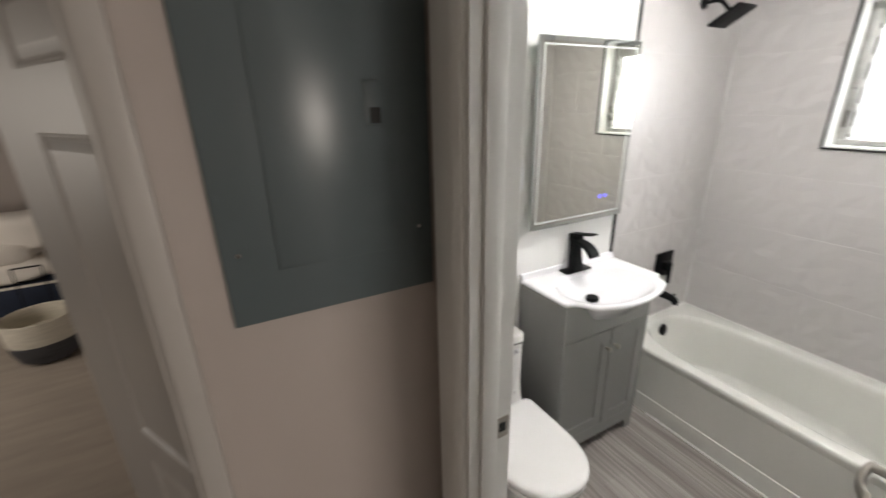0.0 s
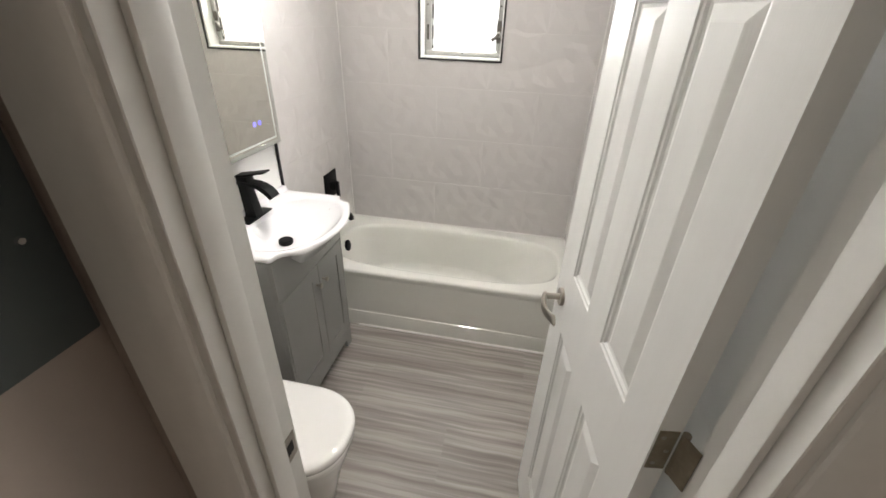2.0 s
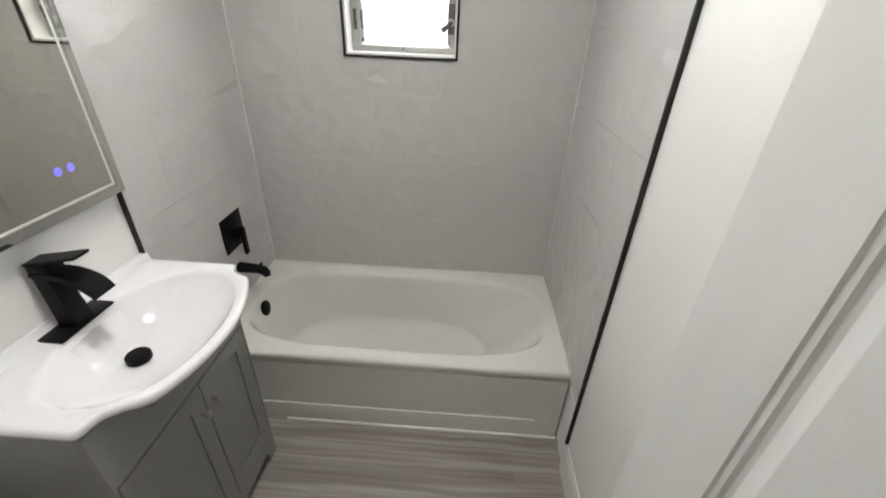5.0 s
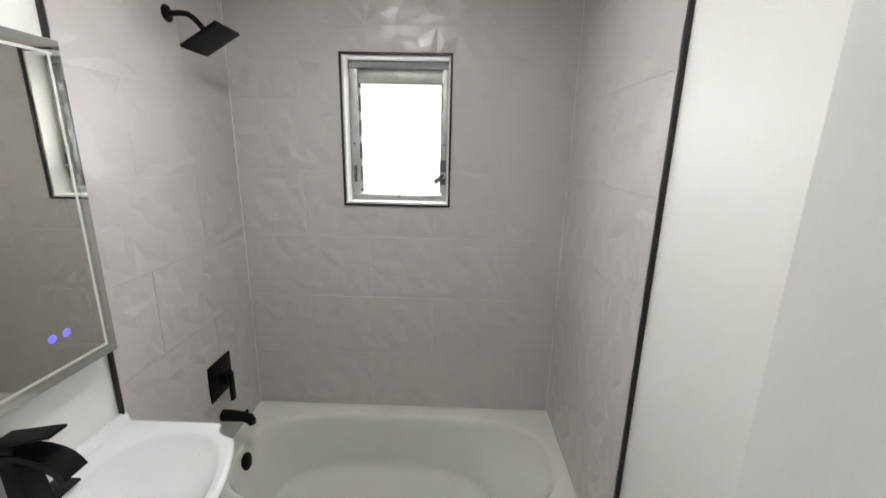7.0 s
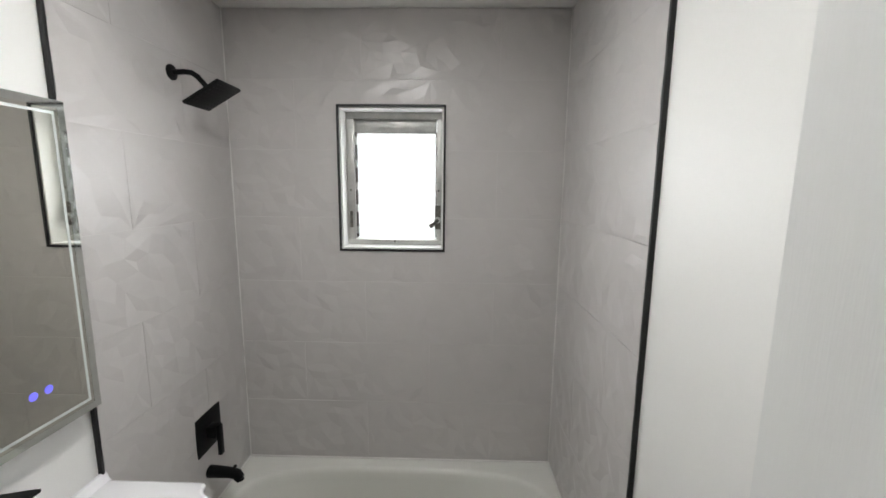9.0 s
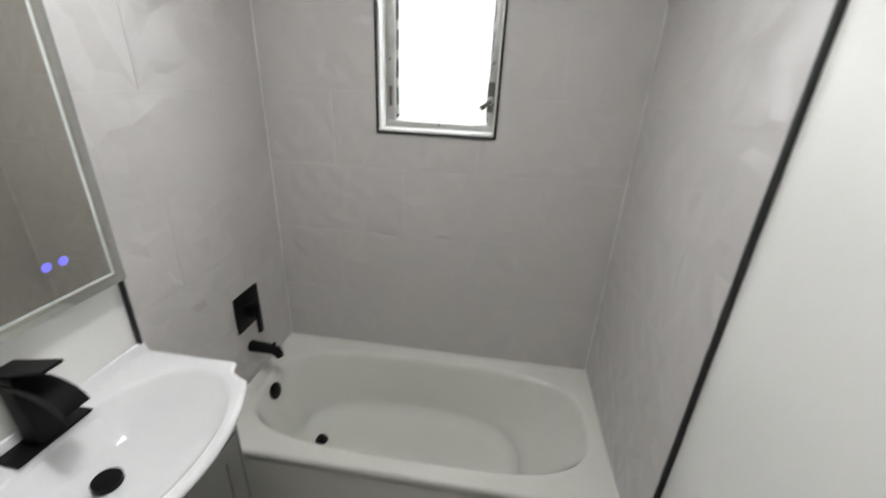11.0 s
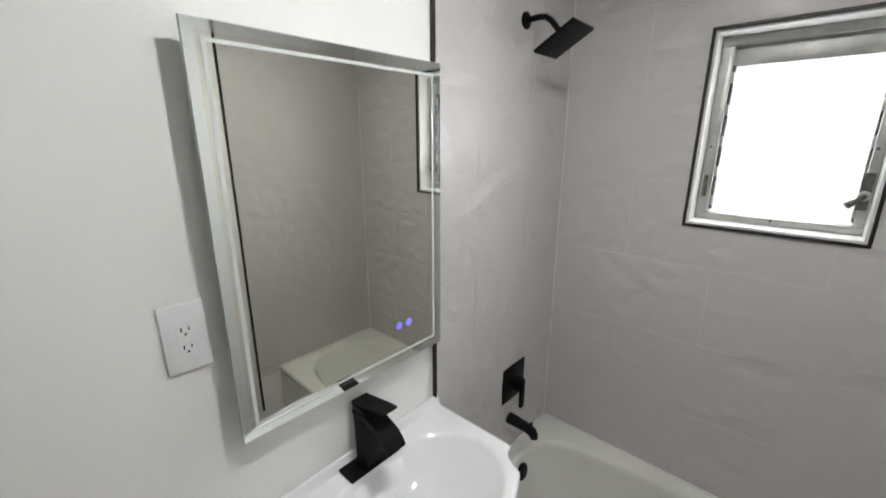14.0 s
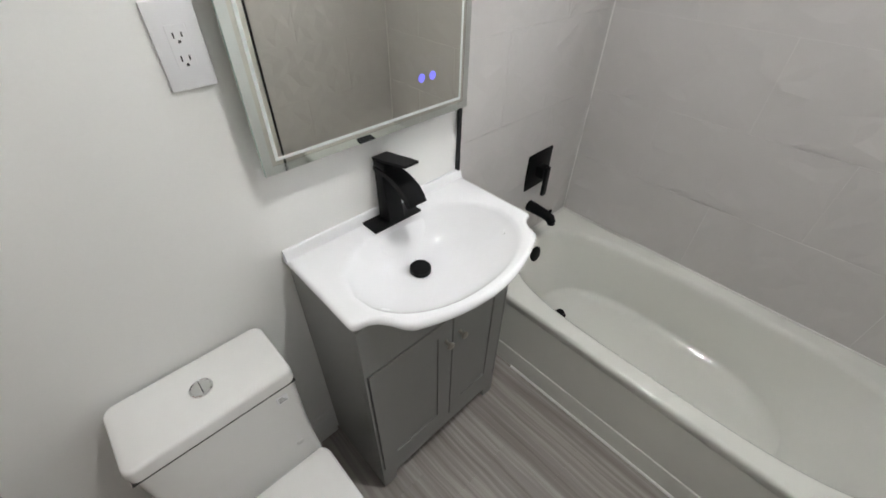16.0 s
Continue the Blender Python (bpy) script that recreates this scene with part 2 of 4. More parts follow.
def wall(name, x0, x1, y0, y1, z0, z1, mat, label="", holes=(), axis="x"):
    """A wall slab with rectangular holes (a0, a1, z0, z1) that go through it; axis is the way along which the wall runs."""
    a0, a1 = (x0, x1) if axis == "x" else (y0, y1)
    cuts_a = sorted({a0, a1, *[h[0] for h in holes], *[h[1] for h in holes]})
    cuts_z = sorted({z0, z1, *[h[2] for h in holes], *[h[3] for h in holes]})
    solid = lambda i, k: 0 <= i < len(cuts_a) - 1 and 0 <= k < len(cuts_z) - 1 and not any(
        h[0] < (cuts_a[i] + cuts_a[i + 1]) / 2 < h[1] and h[2] < (cuts_z[k] + cuts_z[k + 1]) / 2 < h[3] for h in holes)
    b0, b1 = (y0, y1) if axis == "x" else (x0, x1)
    P = lambda a, b, z: (a, b, z) if axis == "x" else (b, a, z)
    bm = bmesh.new()
    quad = lambda *pts: bm.faces.new([bm.verts.new(p) for p in pts])
    for i in range(len(cuts_a) - 1):
        for k in range(len(cuts_z) - 1):
            if not solid(i, k):
                continue
            p, q, s, t = cuts_a[i], cuts_a[i + 1], cuts_z[k], cuts_z[k + 1]
            quad(P(p, b0, s), P(q, b0, s), P(q, b0, t), P(p, b0, t))
            quad(P(p, b1, s), P(p, b1, t), P(q, b1, t), P(q, b1, s))
            for di, dk, e in ((-1, 0, (P(p, b0, s), P(p, b0, t), P(p, b1, t), P(p, b1, s))), (1, 0, (P(q, b0, s), P(q, b1, s), P(q, b1, t), P(q, b0, t))),
                              (0, -1, (P(p, b0, s), P(p, b1, s), P(q, b1, s), P(q, b0, s))), (0, 1, (P(p, b0, t), P(q, b0, t), P(q, b1, t), P(p, b1, t)))):
                if not solid(i + di, k + dk):
                    quad(*e)
    return tagged(finish(bm, name, mat), label, "wall", kind="structure")


# plan: bathroom
XD0, XD1 = 0.345, 0.462          # door wall, hall face and bath face
XB = 2.6010                       # window wall behind the tiles
YL, YR = 1.530, -0.012           # mirror wall and the wall opposite
CEILZ = 2.537
JS, JH = 0.708, 0.066            # strike and hinge jamb faces
DOORH = 2.045
TUBX, TUBZ = 1.890, 0.405
WY0, WY1, WZ0, WZ1 = 0.545, 1.018, 1.488, 2.130   # window hole in the tiles
ROWS0 = TUBZ + 0.008

wall("wall_window", XB, XB + 0.22, YR - 0.12, YL + 0.12, 0, CEILZ, GROUT, "tiled wall with a small window above the bathtub", [(WY0, WY1, WZ0, WZ1)], "y")
wall("wall_mirror", XD1, XB, YL, YL + 0.12, 0, CEILZ, PAINT, "smooth white painted wall behind mirror and toilet")
wall("wall_tub_end", XD1, XB, YR - 0.12, YR, 0, CEILZ, PAINT, "smooth white painted wall behind the open door")
wall("wall_door", XD0, XD1, -0.132, YL + 0.12, 0, CEILZ, DIM_PAINT, "painted wall with the bathroom doorway", [(JH - 0.02, JS + 0.02, 0, DOORH + 0.02)], "y")
for nm, y0, y1, x0 in (("wall_grout_mirror", 1.5210, YL - 0.0005, 1.788), ("wall_grout_end", YR + 0.0005, -0.0020, 1.7645)):
    tagged(finish(box(x0, XB - 0.0005, y0, y1, TUBZ - 0.03, CEILZ), nm, GROUT), "thin grout bed behind the wall tiles", "wall", kind="structure")
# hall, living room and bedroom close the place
wall("wall_hall", -1.1, XD0, 0.85, 0.97, 0, CEILZ, DIM_PAINT, "hall wall in dimmed paint, holding a steel breaker panel", [(-0.96, -0.165, 0, 2.05)])
# closing wall out of view, dark so that surfaces facing it stay shaded
wall("wall_hall_back", -1.22, -1.1, -3.6, 0.97, 0, CEILZ, HALL_SHADE, "plain unseen hall wall, darkened to cut bounced light", (), "y")
wall("wall_living_end", -1.1, 2.9, -3.72, -3.6, 0, CEILZ, DIM_PAINT, "painted living room wall with a window", [(0.4, 1.3, 0.62, 1.62)])
wall("wall_living_side", 2.78, 2.9, -3.6, -0.132, 0, CEILZ, DIM_PAINT, "plain painted living room wall", (), "y")
wall("wall_bedroom_far", -3.2, 0.4, 5.6, 5.72, 0, CEILZ, DIM_PAINT, "plain warm white bedroom wall")
wall("wall_bedroom_window", -3.32, -3.2, 0.97, 5.72, 0, CEILZ, DIM_PAINT, "painted bedroom wall with an added window", [(2.45, 3.55, 1.05, 2.15)], "y")
wall("wall_bedroom_side", 0.4, 0.52, 1.65, 5.72, 0, CEILZ, DIM_PAINT, "plain painted bedroom wall", (), "y")
wall("wall_bedroom_near", -3.2, -1.1, 0.85, 0.97, 0, CEILZ, DIM_PAINT, "plain painted bedroom wall beside the door")
for nm, x0, x1, y0, y1, lab in (("ceiling_bathroom", XD1, XB, YR, YL, "white painted bathroom ceiling"), ("ceiling_hall", -1.1, XD0, -3.6, 0.85, "white painted hall ceiling"),
                                ("ceiling_living", XD0, 2.78, -3.6, -0.132, "white painted living room ceiling"), ("ceiling_bedroom", -3.2, 0.4, 0.97, 5.6, "white painted bedroom ceiling")):
    tagged(finish(box(x0 - 0.1, x1 + 0.1, y0 - 0.1, y1 + 0.1, CEILZ + 0.002, CEILZ + 0.1), nm, CEIL), lab, "ceiling", kind="structure")
tagged(finish(box(-1.1, 2.78, -3.6, 0.9, -0.12, -0.006), "floor_hall", FLOOR), "grey streaked vinyl floor of the hall", "floor", kind="structure")
tagged(finish(box(-3.2, 0.4, 0.9, 5.6, -0.12, -0.004), "floor_bedroom", CARPET), "beige bedroom floor with a soft sheen", "floor", kind="structure")
floor = tagged(finish(box(XD0 + 0.02, XB, YR, YL, -0.10, -0.0012), "floor", FLOOR), "grey streaked wood-look vinyl tile floor", "floor", kind="structure")
tagged(finish(box(-40, 44, -40, 46, -0.6, -0.5), "ground", CARPET), "plain ground outside the house", "ground", kind="structure")

# flush ceiling disc over the middle of the bathroom
lamp = thing("ceiling_light", "small round flush ceiling light with opal diffuser", "light", at=(1.55, 0.81, CEILZ))
part("housing", lathe([(0.001, 0.0), (0.066, 0.0), (0.066, -0.030), (0.062, -0.036), (0.054, -0.036), (0.052, -0.020), (0.001, -0.020)], 40), TRIM, lamp, "white metal ring")
part("diffuser", lathe([(0.001, -0.022), (0.0515, -0.022), (0.0515, -0.032), (0.044, -0.035), (0.001, -0.036)], 40), GLOBEMAT, lamp, "glowing opal diffuser")


# bathroom window
win = thing("window_1", "small worn aluminium crank window with bright panes", "window", kind="structure")
for a in ((WY0 - 0.009, WY1 + 0.009, WZ0 - 0.009, WZ0), (WY0 - 0.009, WY1 + 0.009, WZ1, WZ1 + 0.009), (WY0 - 0.009, WY0, WZ0, WZ1), (WY1, WY1 + 0.009, WZ0, WZ1)):
    part("edge_profile", box(2.590, 2.606, *a, r=0.001, seg=1), BLACKTRIM, win, "black metal tile edge profile")
# white reveal lining
for a in ((WY0, WY1, WZ0, WZ0 + 0.008), (WY0, WY1, WZ1 - 0.008, WZ1), (WY0, WY0 + 0.008, WZ0 + 0.008, WZ1 - 0.008), (WY1 - 0.008, WY1, WZ0 + 0.008, WZ1 - 0.008)):
    part("reveal_lining", box(2.604, 2.70, *a), TRIM, win, "white painted reveal lining")
FX0, FX1 = 2.690, 2.735
fy0, fy1, fz0, fz1 = WY0 + 0.008, WY1 - 0.008, WZ0 + 0.008, WZ1 - 0.008
for a, nm in (((fy0, fy1, fz0, fz0 + 0.026), "bottom_rail"), ((fy0, fy1, fz1 - 0.030, fz1), "top_rail"), ((fy0, fy0 + 0.026, fz0 + 0.026, fz1 - 0.03), "side_rail"), ((fy1 - 0.038, fy1, fz0 + 0.026, fz1 - 0.03), "side_rail")):
    part(nm, box(FX0, FX1, *a, r=0.003), ALU, win, "scuffed aluminium rail")
part("header_slat", box(2.715, 2.728, fy0 + 0.03, fy1 - 0.03, fz1 - 0.094, fz1 - 0.028, r=0.004), ALU, win, "tilted aluminium head slat")
for y in (fy0 + 0.027, fy1 - 0.042):
    part("hinge_channel", box(2.708, 2.726, y - 0.005, y + 0.005, fz0 + 0.036, fz1 - 0.09, r=0.001, seg=1), RUST, win, "stained hinge channel")
    for z in np.linspace(fz0 + 0.07, fz1 - 0.13, 5):
        part("clip", box(2.700, 2.712, y - 0.007, y + 0.007, z - 0.018, z + 0.018, r=0.002), ALU, win)
p = part("pane", box(2.736, 2.740, fy0 + 0.016, fy1 - 0.028, fz0 + 0.020, fz1 - 0.080), PANE, win, "clear glass pane")
p.visible_shadow = False
for z in (1.585, 1.648):
    part("louvre_edge", box(2.744, 2.748, fy0 + 0.018, fy1 - 0.030, z - 0.0010, z + 0.0010), PANE_EDGE, win, "pale ground edge of a frosted louvre")
# crank on the low-y rail, latch on the other, screws
crank = part("crank", lathe([(0.001, 0), (0.016, 0), (0.016, 0.012), (0.009, 0.018), (0.001, 0.018)], 16, pose(FX0, fy0 + 0.020, 1.620, 0, -90, 0)), ALU, win, "worn crank handle")
part("crank_arm", tube([(FX0 - 0.012, fy0 + 0.020, 1.62), (FX0 - 0.028, fy0 + 0.035, 1.605), (FX0 - 0.036, fy0 + 0.055, 1.590)], [0.009, 0.008, 0.011], 10), RUST, crank)
part("crank_plate", box(FX0 - 0.006, FX0 + 0.001, fy0 + 0.006, fy0 + 0.034, 1.575, 1.69, r=0.003), RUST, crank)
part("latch", box(FX0 - 0.008, FX0 + 0.001, fy1 - 0.026, fy1 - 0.012, 1.58, 1.66, r=0.003), RUST, win, "tarnished latch bar")
for y, z in ((fy0 + 0.017, 1.76), (fy1 - 0.017, 1.76), ((fy0 + fy1) / 2, fz0 + 0.017)):
    part("screw", lathe([(0.001, 0), (0.005, 0), (0.004, 0.003), (0.001, 0.003)], 12, pose(FX0 - 0.0, y, z, 0, -90, 0)), RUST, win)
# neighbouring wall outside; its boards glow to stand in for daylight
siding = thing("backdrop", "white siding backdrop outside the window, made to glow", "backdrop", kind="structure", at=(3.9, 0.8, -0.5))
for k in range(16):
    part("board", moved(box(-0.012, 0.012, -2.2, 2.2, k * 0.26, k * 0.26 + 0.262), pose(0, 0, 0, 0, -2.0, 0)), SIDING_GLOW, siding)

# windows that light the hall and the bedroom; the bedroom's is added, unseen
for nm, x0, x1, y0, y1, z0, z1, lab in (("window_2", 0.4, 1.3, -3.66, -3.63, 0.62, 1.62, "plain white framed living room window"), ("window_3", -3.27, -3.24, 2.45, 3.55, 1.05, 2.15, "plain white framed window added to light the bedroom")):
    w = thing(nm, lab, "window", kind="structure")
    along_x = x1 - x0 > y1 - y0
    for a, b, c, d in (((0, 1, 0, 0.05)), ((0, 1, 0.95, 1)), ((0, 0.05, 0.05, 0.95)), ((0.95, 1, 0.05, 0.95)), ((0.48, 0.52, 0.05, 0.95))):
        zz = (z0 + c * (z1 - z0), z0 + d * (z1 - z0))
        bx = (x0 + a * (x1 - x0), x0 + b * (x1 - x0), y0, y1, *zz) if along_x else (x0, x1, y0 + a * (y1 - y0), y0 + b * (y1 - y0), *zz)
        part("window_frame", box(*bx, r=0.004), TRIM, w)
    xm, ym = (x0 + x1) / 2, (y0 + y1) / 2
    p = part("pane", box(x0 + 0.03, x1 - 0.03, ym - 0.002, ym + 0.002, z0 + 0.03, z1 - 0.03) if along_x else box(xm - 0.002, xm + 0.002, y0 + 0.03, y1 - 0.03, z0 + 0.03, z1 - 0.03), PANE, w)
    p.visible_shadow = False


# door frame: jambs, stops, casing
frame_ob = thing("door_frame", "white enamelled door frame with moulded casing", "door frame", kind="structure")
part("jamb", box(XD0, XD1, JS, JS + 0.019, 0, DOORH + 0.019, r=0.0015, seg=1), TRIM, frame_ob)
part("jamb", box(XD0, XD1, JH - 0.019, JH, 0, DOORH + 0.019, r=0.0015, seg=1), TRIM, frame_ob)
part("head_jamb", box(XD0, XD1, JH, JS, DOORH, DOORH + 0.019, r=0.0015, seg=1), TRIM, frame_ob)
part("door_stop", box(XD0 + 0.029, XD1 - 0.044, JS - 0.011, JS - 0.0005, 0, DOORH - 0.0005, r=0.003), TRIM, frame_ob)
part("door_stop", box(XD0 + 0.029, XD1 - 0.044, JH + 0.0005, JH + 0.011, 0, DOORH - 0.0005, r=0.003), TRIM, frame_ob)
part("door_stop", box(XD0 + 0.029, XD1 - 0.044, JH + 0.011, JS - 0.011, DOORH - 0.011, DOORH, r=0.003), TRIM, frame_ob)
CAS = [(0.0, 0.0), (0.0, 0.005), (0.003, 0.0085), (0.009, 0.0125), (0.017, 0.0158), (0.026, 0.0172), (0.050, 0.0180), (0.082, 0.0186), (0.087, 0.0180), (0.090, 0.0150), (0.090, 0.0)]


def casing(y_edge, sign, x_face, out, z1):
    return prism([(x_face + out * d, y_edge + sign * (w + 0.013)) for w, d in CAS], 0, z1)


for x_face, out in ((XD0, -1), (XD1, 1)):
    part("casing", casing(JS, 1, x_face, out, DOORH + 0.09), TRIM, frame_ob, sharp=14)
    part("casing", casing(JH, -1, x_face, out, DOORH + 0.09), TRIM, frame_ob, sharp=14) if out < 0 else None
    part("head_casing", box(min(x_face, x_face + out * 0.0165), max(x_face, x_face + out * 0.0165), JH - 0.004, JS + 0.004, DOORH + 0.006, DOORH + 0.09, r=0.004), TRIM, frame_ob)
plate = part("strike_plate", box(0.420, 0.455, JS - 0.0015, JS + 0.0005, 0.985, 1.045, r=0.0006, seg=1), NICKEL, frame_ob, "brushed nickel strike plate")
part("strike_hole", box(0.428, 0.446, JS - 0.0022, JS - 0.001, 1.003, 1.029), SLOT, plate, "dark latch hole")

# bathroom door, standing open against the wall
ANGLE = 8.1
DL, DT = 0.622, 0.035


def panel_door(length, height, thick, rects, mat, name, label):
    """Leaf along x, hall face at y = 0 looking to +y, with sunk moulded panels on both faces."""
    bm = bmesh.new()
    xs = sorted({0.0, length, *[r[0] for r in rects], *[r[1] for r in rects]})
    zs = sorted({0.0, height, *[r[2] for r in rects], *[r[3] for r in rects]})
    for y, d in ((0.0, -1), (-thick, 1)):
        for i in range(len(xs) - 1):
            for k in range(len(zs) - 1):
                cx, cz = (xs[i] + xs[i + 1]) / 2, (zs[k] + zs[k + 1]) / 2
                if any(r[0] < cx < r[1] and r[2] < cz < r[3] for r in rects):
                    continue
                bm.faces.new([bm.verts.new(p) for p in ((xs[i], y, zs[k]), (xs[i + 1], y, zs[k]), (xs[i + 1], y, zs[k + 1]), (xs[i], y, zs[k + 1]))])
        for a, b, c, e in rects:
            prev = None
            for ins, dep in ((0, 0), (0.003, 0.003), (0.009, 0.004), (0.013, 0.008), (0.019, 0.0095), (0.036, 0.0025), (0.040, 0.0015)):
                ring = [(a + ins, y + d * dep, c + ins), (b - ins, y + d * dep, c + ins), (b - ins, y + d * dep, e - ins), (a + ins, y + d * dep, e - ins)]
                ring = [bm.verts.new(p) for p in ring]
                if prev:
                    for i in range(4):
                        bm.faces.new((prev[i], prev[(i + 1) % 4], ring[(i + 1) % 4], ring[i]))
                prev = ring
            bm.faces.new(prev)
    for q in (((0, 0, 0), (0, 0, height), (0, -thick, height), (0, -thick, 0)), ((length, 0, 0), (length, -thick, 0), (length, -thick, height), (length, 0, height)),
              ((0, 0, 0), (0, -thick, 0), (length, -thick, 0), (length, 0, 0)), ((0, 0, height), (length, 0, height), (length, -thick, height), (0, -thick, height))):
        bm.faces.new([bm.verts.new(p) for p in q])
    return tagged(finish(bm, name, mat, sharp=12), label, "door", kind="structure")


def six(c0, c1, c2, c3):
    return [(a, b, z0, z1) for a, b in ((c0, c1), (c2, c3)) for z0, z1 in ((0.22, 0.920), (1.112, 1.735), (1.835, 1.96))]


door = panel_door(DL, 2.03, DT, six(0.101, 0.255, 0.356, 0.503), DOORPAINT, "door_1", "open white six-panel door with embossed wood grain")
door.matrix_world = pose(0.480, 0.119, 0.008, 0, 0, ANGLE)
ROSE = [(0.001, 0), (0.0265, 0), (0.0265, 0.006), (0.0245, 0.009), (0.001, 0.009)]


def lever_handle(side, y0):
    """Rose, stem and a flattened lever that bellies out and ends in a slanted tip; side 1 on the hall face, -1 behind."""
    hx, hz = 0.556, 1.008
    rose = part("door_handle", lathe(ROSE, 36, pose(hx, y0, hz, -90 * side, 0, 0)), NICKEL, door, "brushed nickel rose with lever")
    part("stem", lathe([(0.001, 0.008), (0.0105, 0.008), (0.0095, 0.012), (0.0095, 0.040), (0.0105, 0.048), (0.001, 0.050)], 20, pose(hx, y0, hz, -90 * side, 0, 0)), NICKEL, rose)
    rings = []
    for u in (0.0, 0.05, 0.12, 0.25, 0.4, 0.55, 0.7, 0.85, 0.96, 1.0):
        x = hx + 0.010 - 0.112 * u
        y = y0 + side * (0.047 + 0.012 * math.sin(math.pi * min(1, u * 1.05)) - 0.006 * u)
        z = hz - 0.010 * math.sin(math.pi * u * 0.9) - 0.004 * u
        h = 0.0105 + 0.0050 * math.sin(math.pi * min(1.0, u * 0.85 + 0.05))
        d = 0.0085 - 0.0020 * u
        if u in (0.0, 1.0):
            h, d = h * 0.82, d * 0.7
        rings.append([(x + (0.010 * math.sin(a) if u > 0.9 else 0), y + d * math.cos(a), z + h * math.sin(a)) for a in (2 * math.pi * k / 18 for k in range(18))])
    part("lever", loft(rings), NICKEL, rose, "curved brushed nickel lever", sharp=50)


lever_handle(1, 0.0)
lever_handle(-1, -DT)
part("latch_plate", box(DL - 0.0005, DL + 0.001, -DT / 2 - 0.0125, -DT / 2 + 0.0125, 0.983, 1.041), NICKEL, door)
for z in (0.24, 1.135, 1.82):
    h = part("hinge", box(-0.0018, 0.0002, -DT + 0.003, -0.003, z - 0.044, z + 0.044, r=0.0006, seg=1), BRASSY, door, "aged steel butt hinge")
    part("knuckle", lathe([(0.001, z - 0.045), (0.006, z - 0.045), (0.006, z + 0.045), (0.001, z + 0.045)], 14, pose(-0.006, -DT - 0.004, 0)), BRASSY, h)
    part("jamb_leaf", moved(box(-0.001, 0.001, 0.0, 0.03, z - 0.044, z + 0.044), pose(-0.008, -DT, 0, 0, 0, 180 - ANGLE - 62)), BRASSY, h)
    for dz in (-0.03, 0, 0.03):
        part("screw", lathe([(0.0005, 0), (0.0038, 0), (0.003, 0.0012), (0.0005, 0.0012)], 10, pose(-0.0018, -DT / 2 + (0.006 if dz else -0.006), z + dz, 0, -90, 0)), NICKEL, h)

# bedroom door, half seen beside the breaker panel; dim light is in its colour
door2 = panel_door(0.80, 2.03, DT, [(0.05, 0.50, 1.815, 1.97), (0.05, 0.50, 0.80, 1.68), (0.05, 0.50, 0.20, 0.68)], HALL_DOOR_DIM, "door_2", "open white panel door, toned down for the dim hall")
door2.matrix_world = pose(-0.150, 0.985, 0.008, 0, 0, 119.5)
fr2 = thing("door_frame", "bedroom door frame, darkened for the dim hall", "door frame", kind="structure")
part("jamb", box(-0.184, -0.165, 0.85, 0.97, 0, 2.05, r=0.0015, seg=1), HALL_DOOR_DIM, fr2)
part("jamb", box(-0.96, -0.941, 0.85, 0.97, 0, 2.05, r=0.0015, seg=1), HALL_DOOR_DIM, fr2)
part("head_jamb", box(-0.941, -0.184, 0.85, 0.97, 2.031, 2.05, r=0.0015, seg=1), HALL_DOOR_DIM, fr2)
part("casing", prism([(-0.178 + w * 0.55, 0.85 - d) for w, d in CAS], 0, 2.12), HALL_DOOR_DIM, fr2)
part("casing", prism([(-0.947 - w, 0.85 - d) for w, d in CAS], 0, 2.12), HALL_DOOR_DIM, fr2)

# breaker panel
bp = thing("breaker_panel", "blue-grey enamelled steel breaker panel cover", "electrical panel", at=(0.139, 0.85, 1.36))
part("cover", box(-0.200, 0.198, -0.010, -0.001, 0.0, 0.90, r=0.003), PANEL, bp)
inner = part("door", box(-0.110, 0.112, -0.0135, -0.0098, 0.096, 0.80, r=0.002), PANEL, bp, "hinged inner panel door")
part("latch", box(0.070, 0.101, -0.0165, -0.013, 0.338, 0.413, r=0.002), PANEL, inner, "recessed slide latch")
part("latch_slot", box(0.078, 0.098, -0.0172, -0.0162, 0.341, 0.368), SLOT, inner, "dark latch slot")
for x, z in ((-0.172, 0.135), (0.166, 0.135), (-0.172, 0.76), (0.166, 0.76)):
    part("screw", lathe([(0.0005, 0), (0.005, 0), (0.0035, 0.0035), (0.0005, 0.0035)], 14, pose(x, -0.010, z, 90, 0, 0)), CHROME, bp, "bright cover screw")


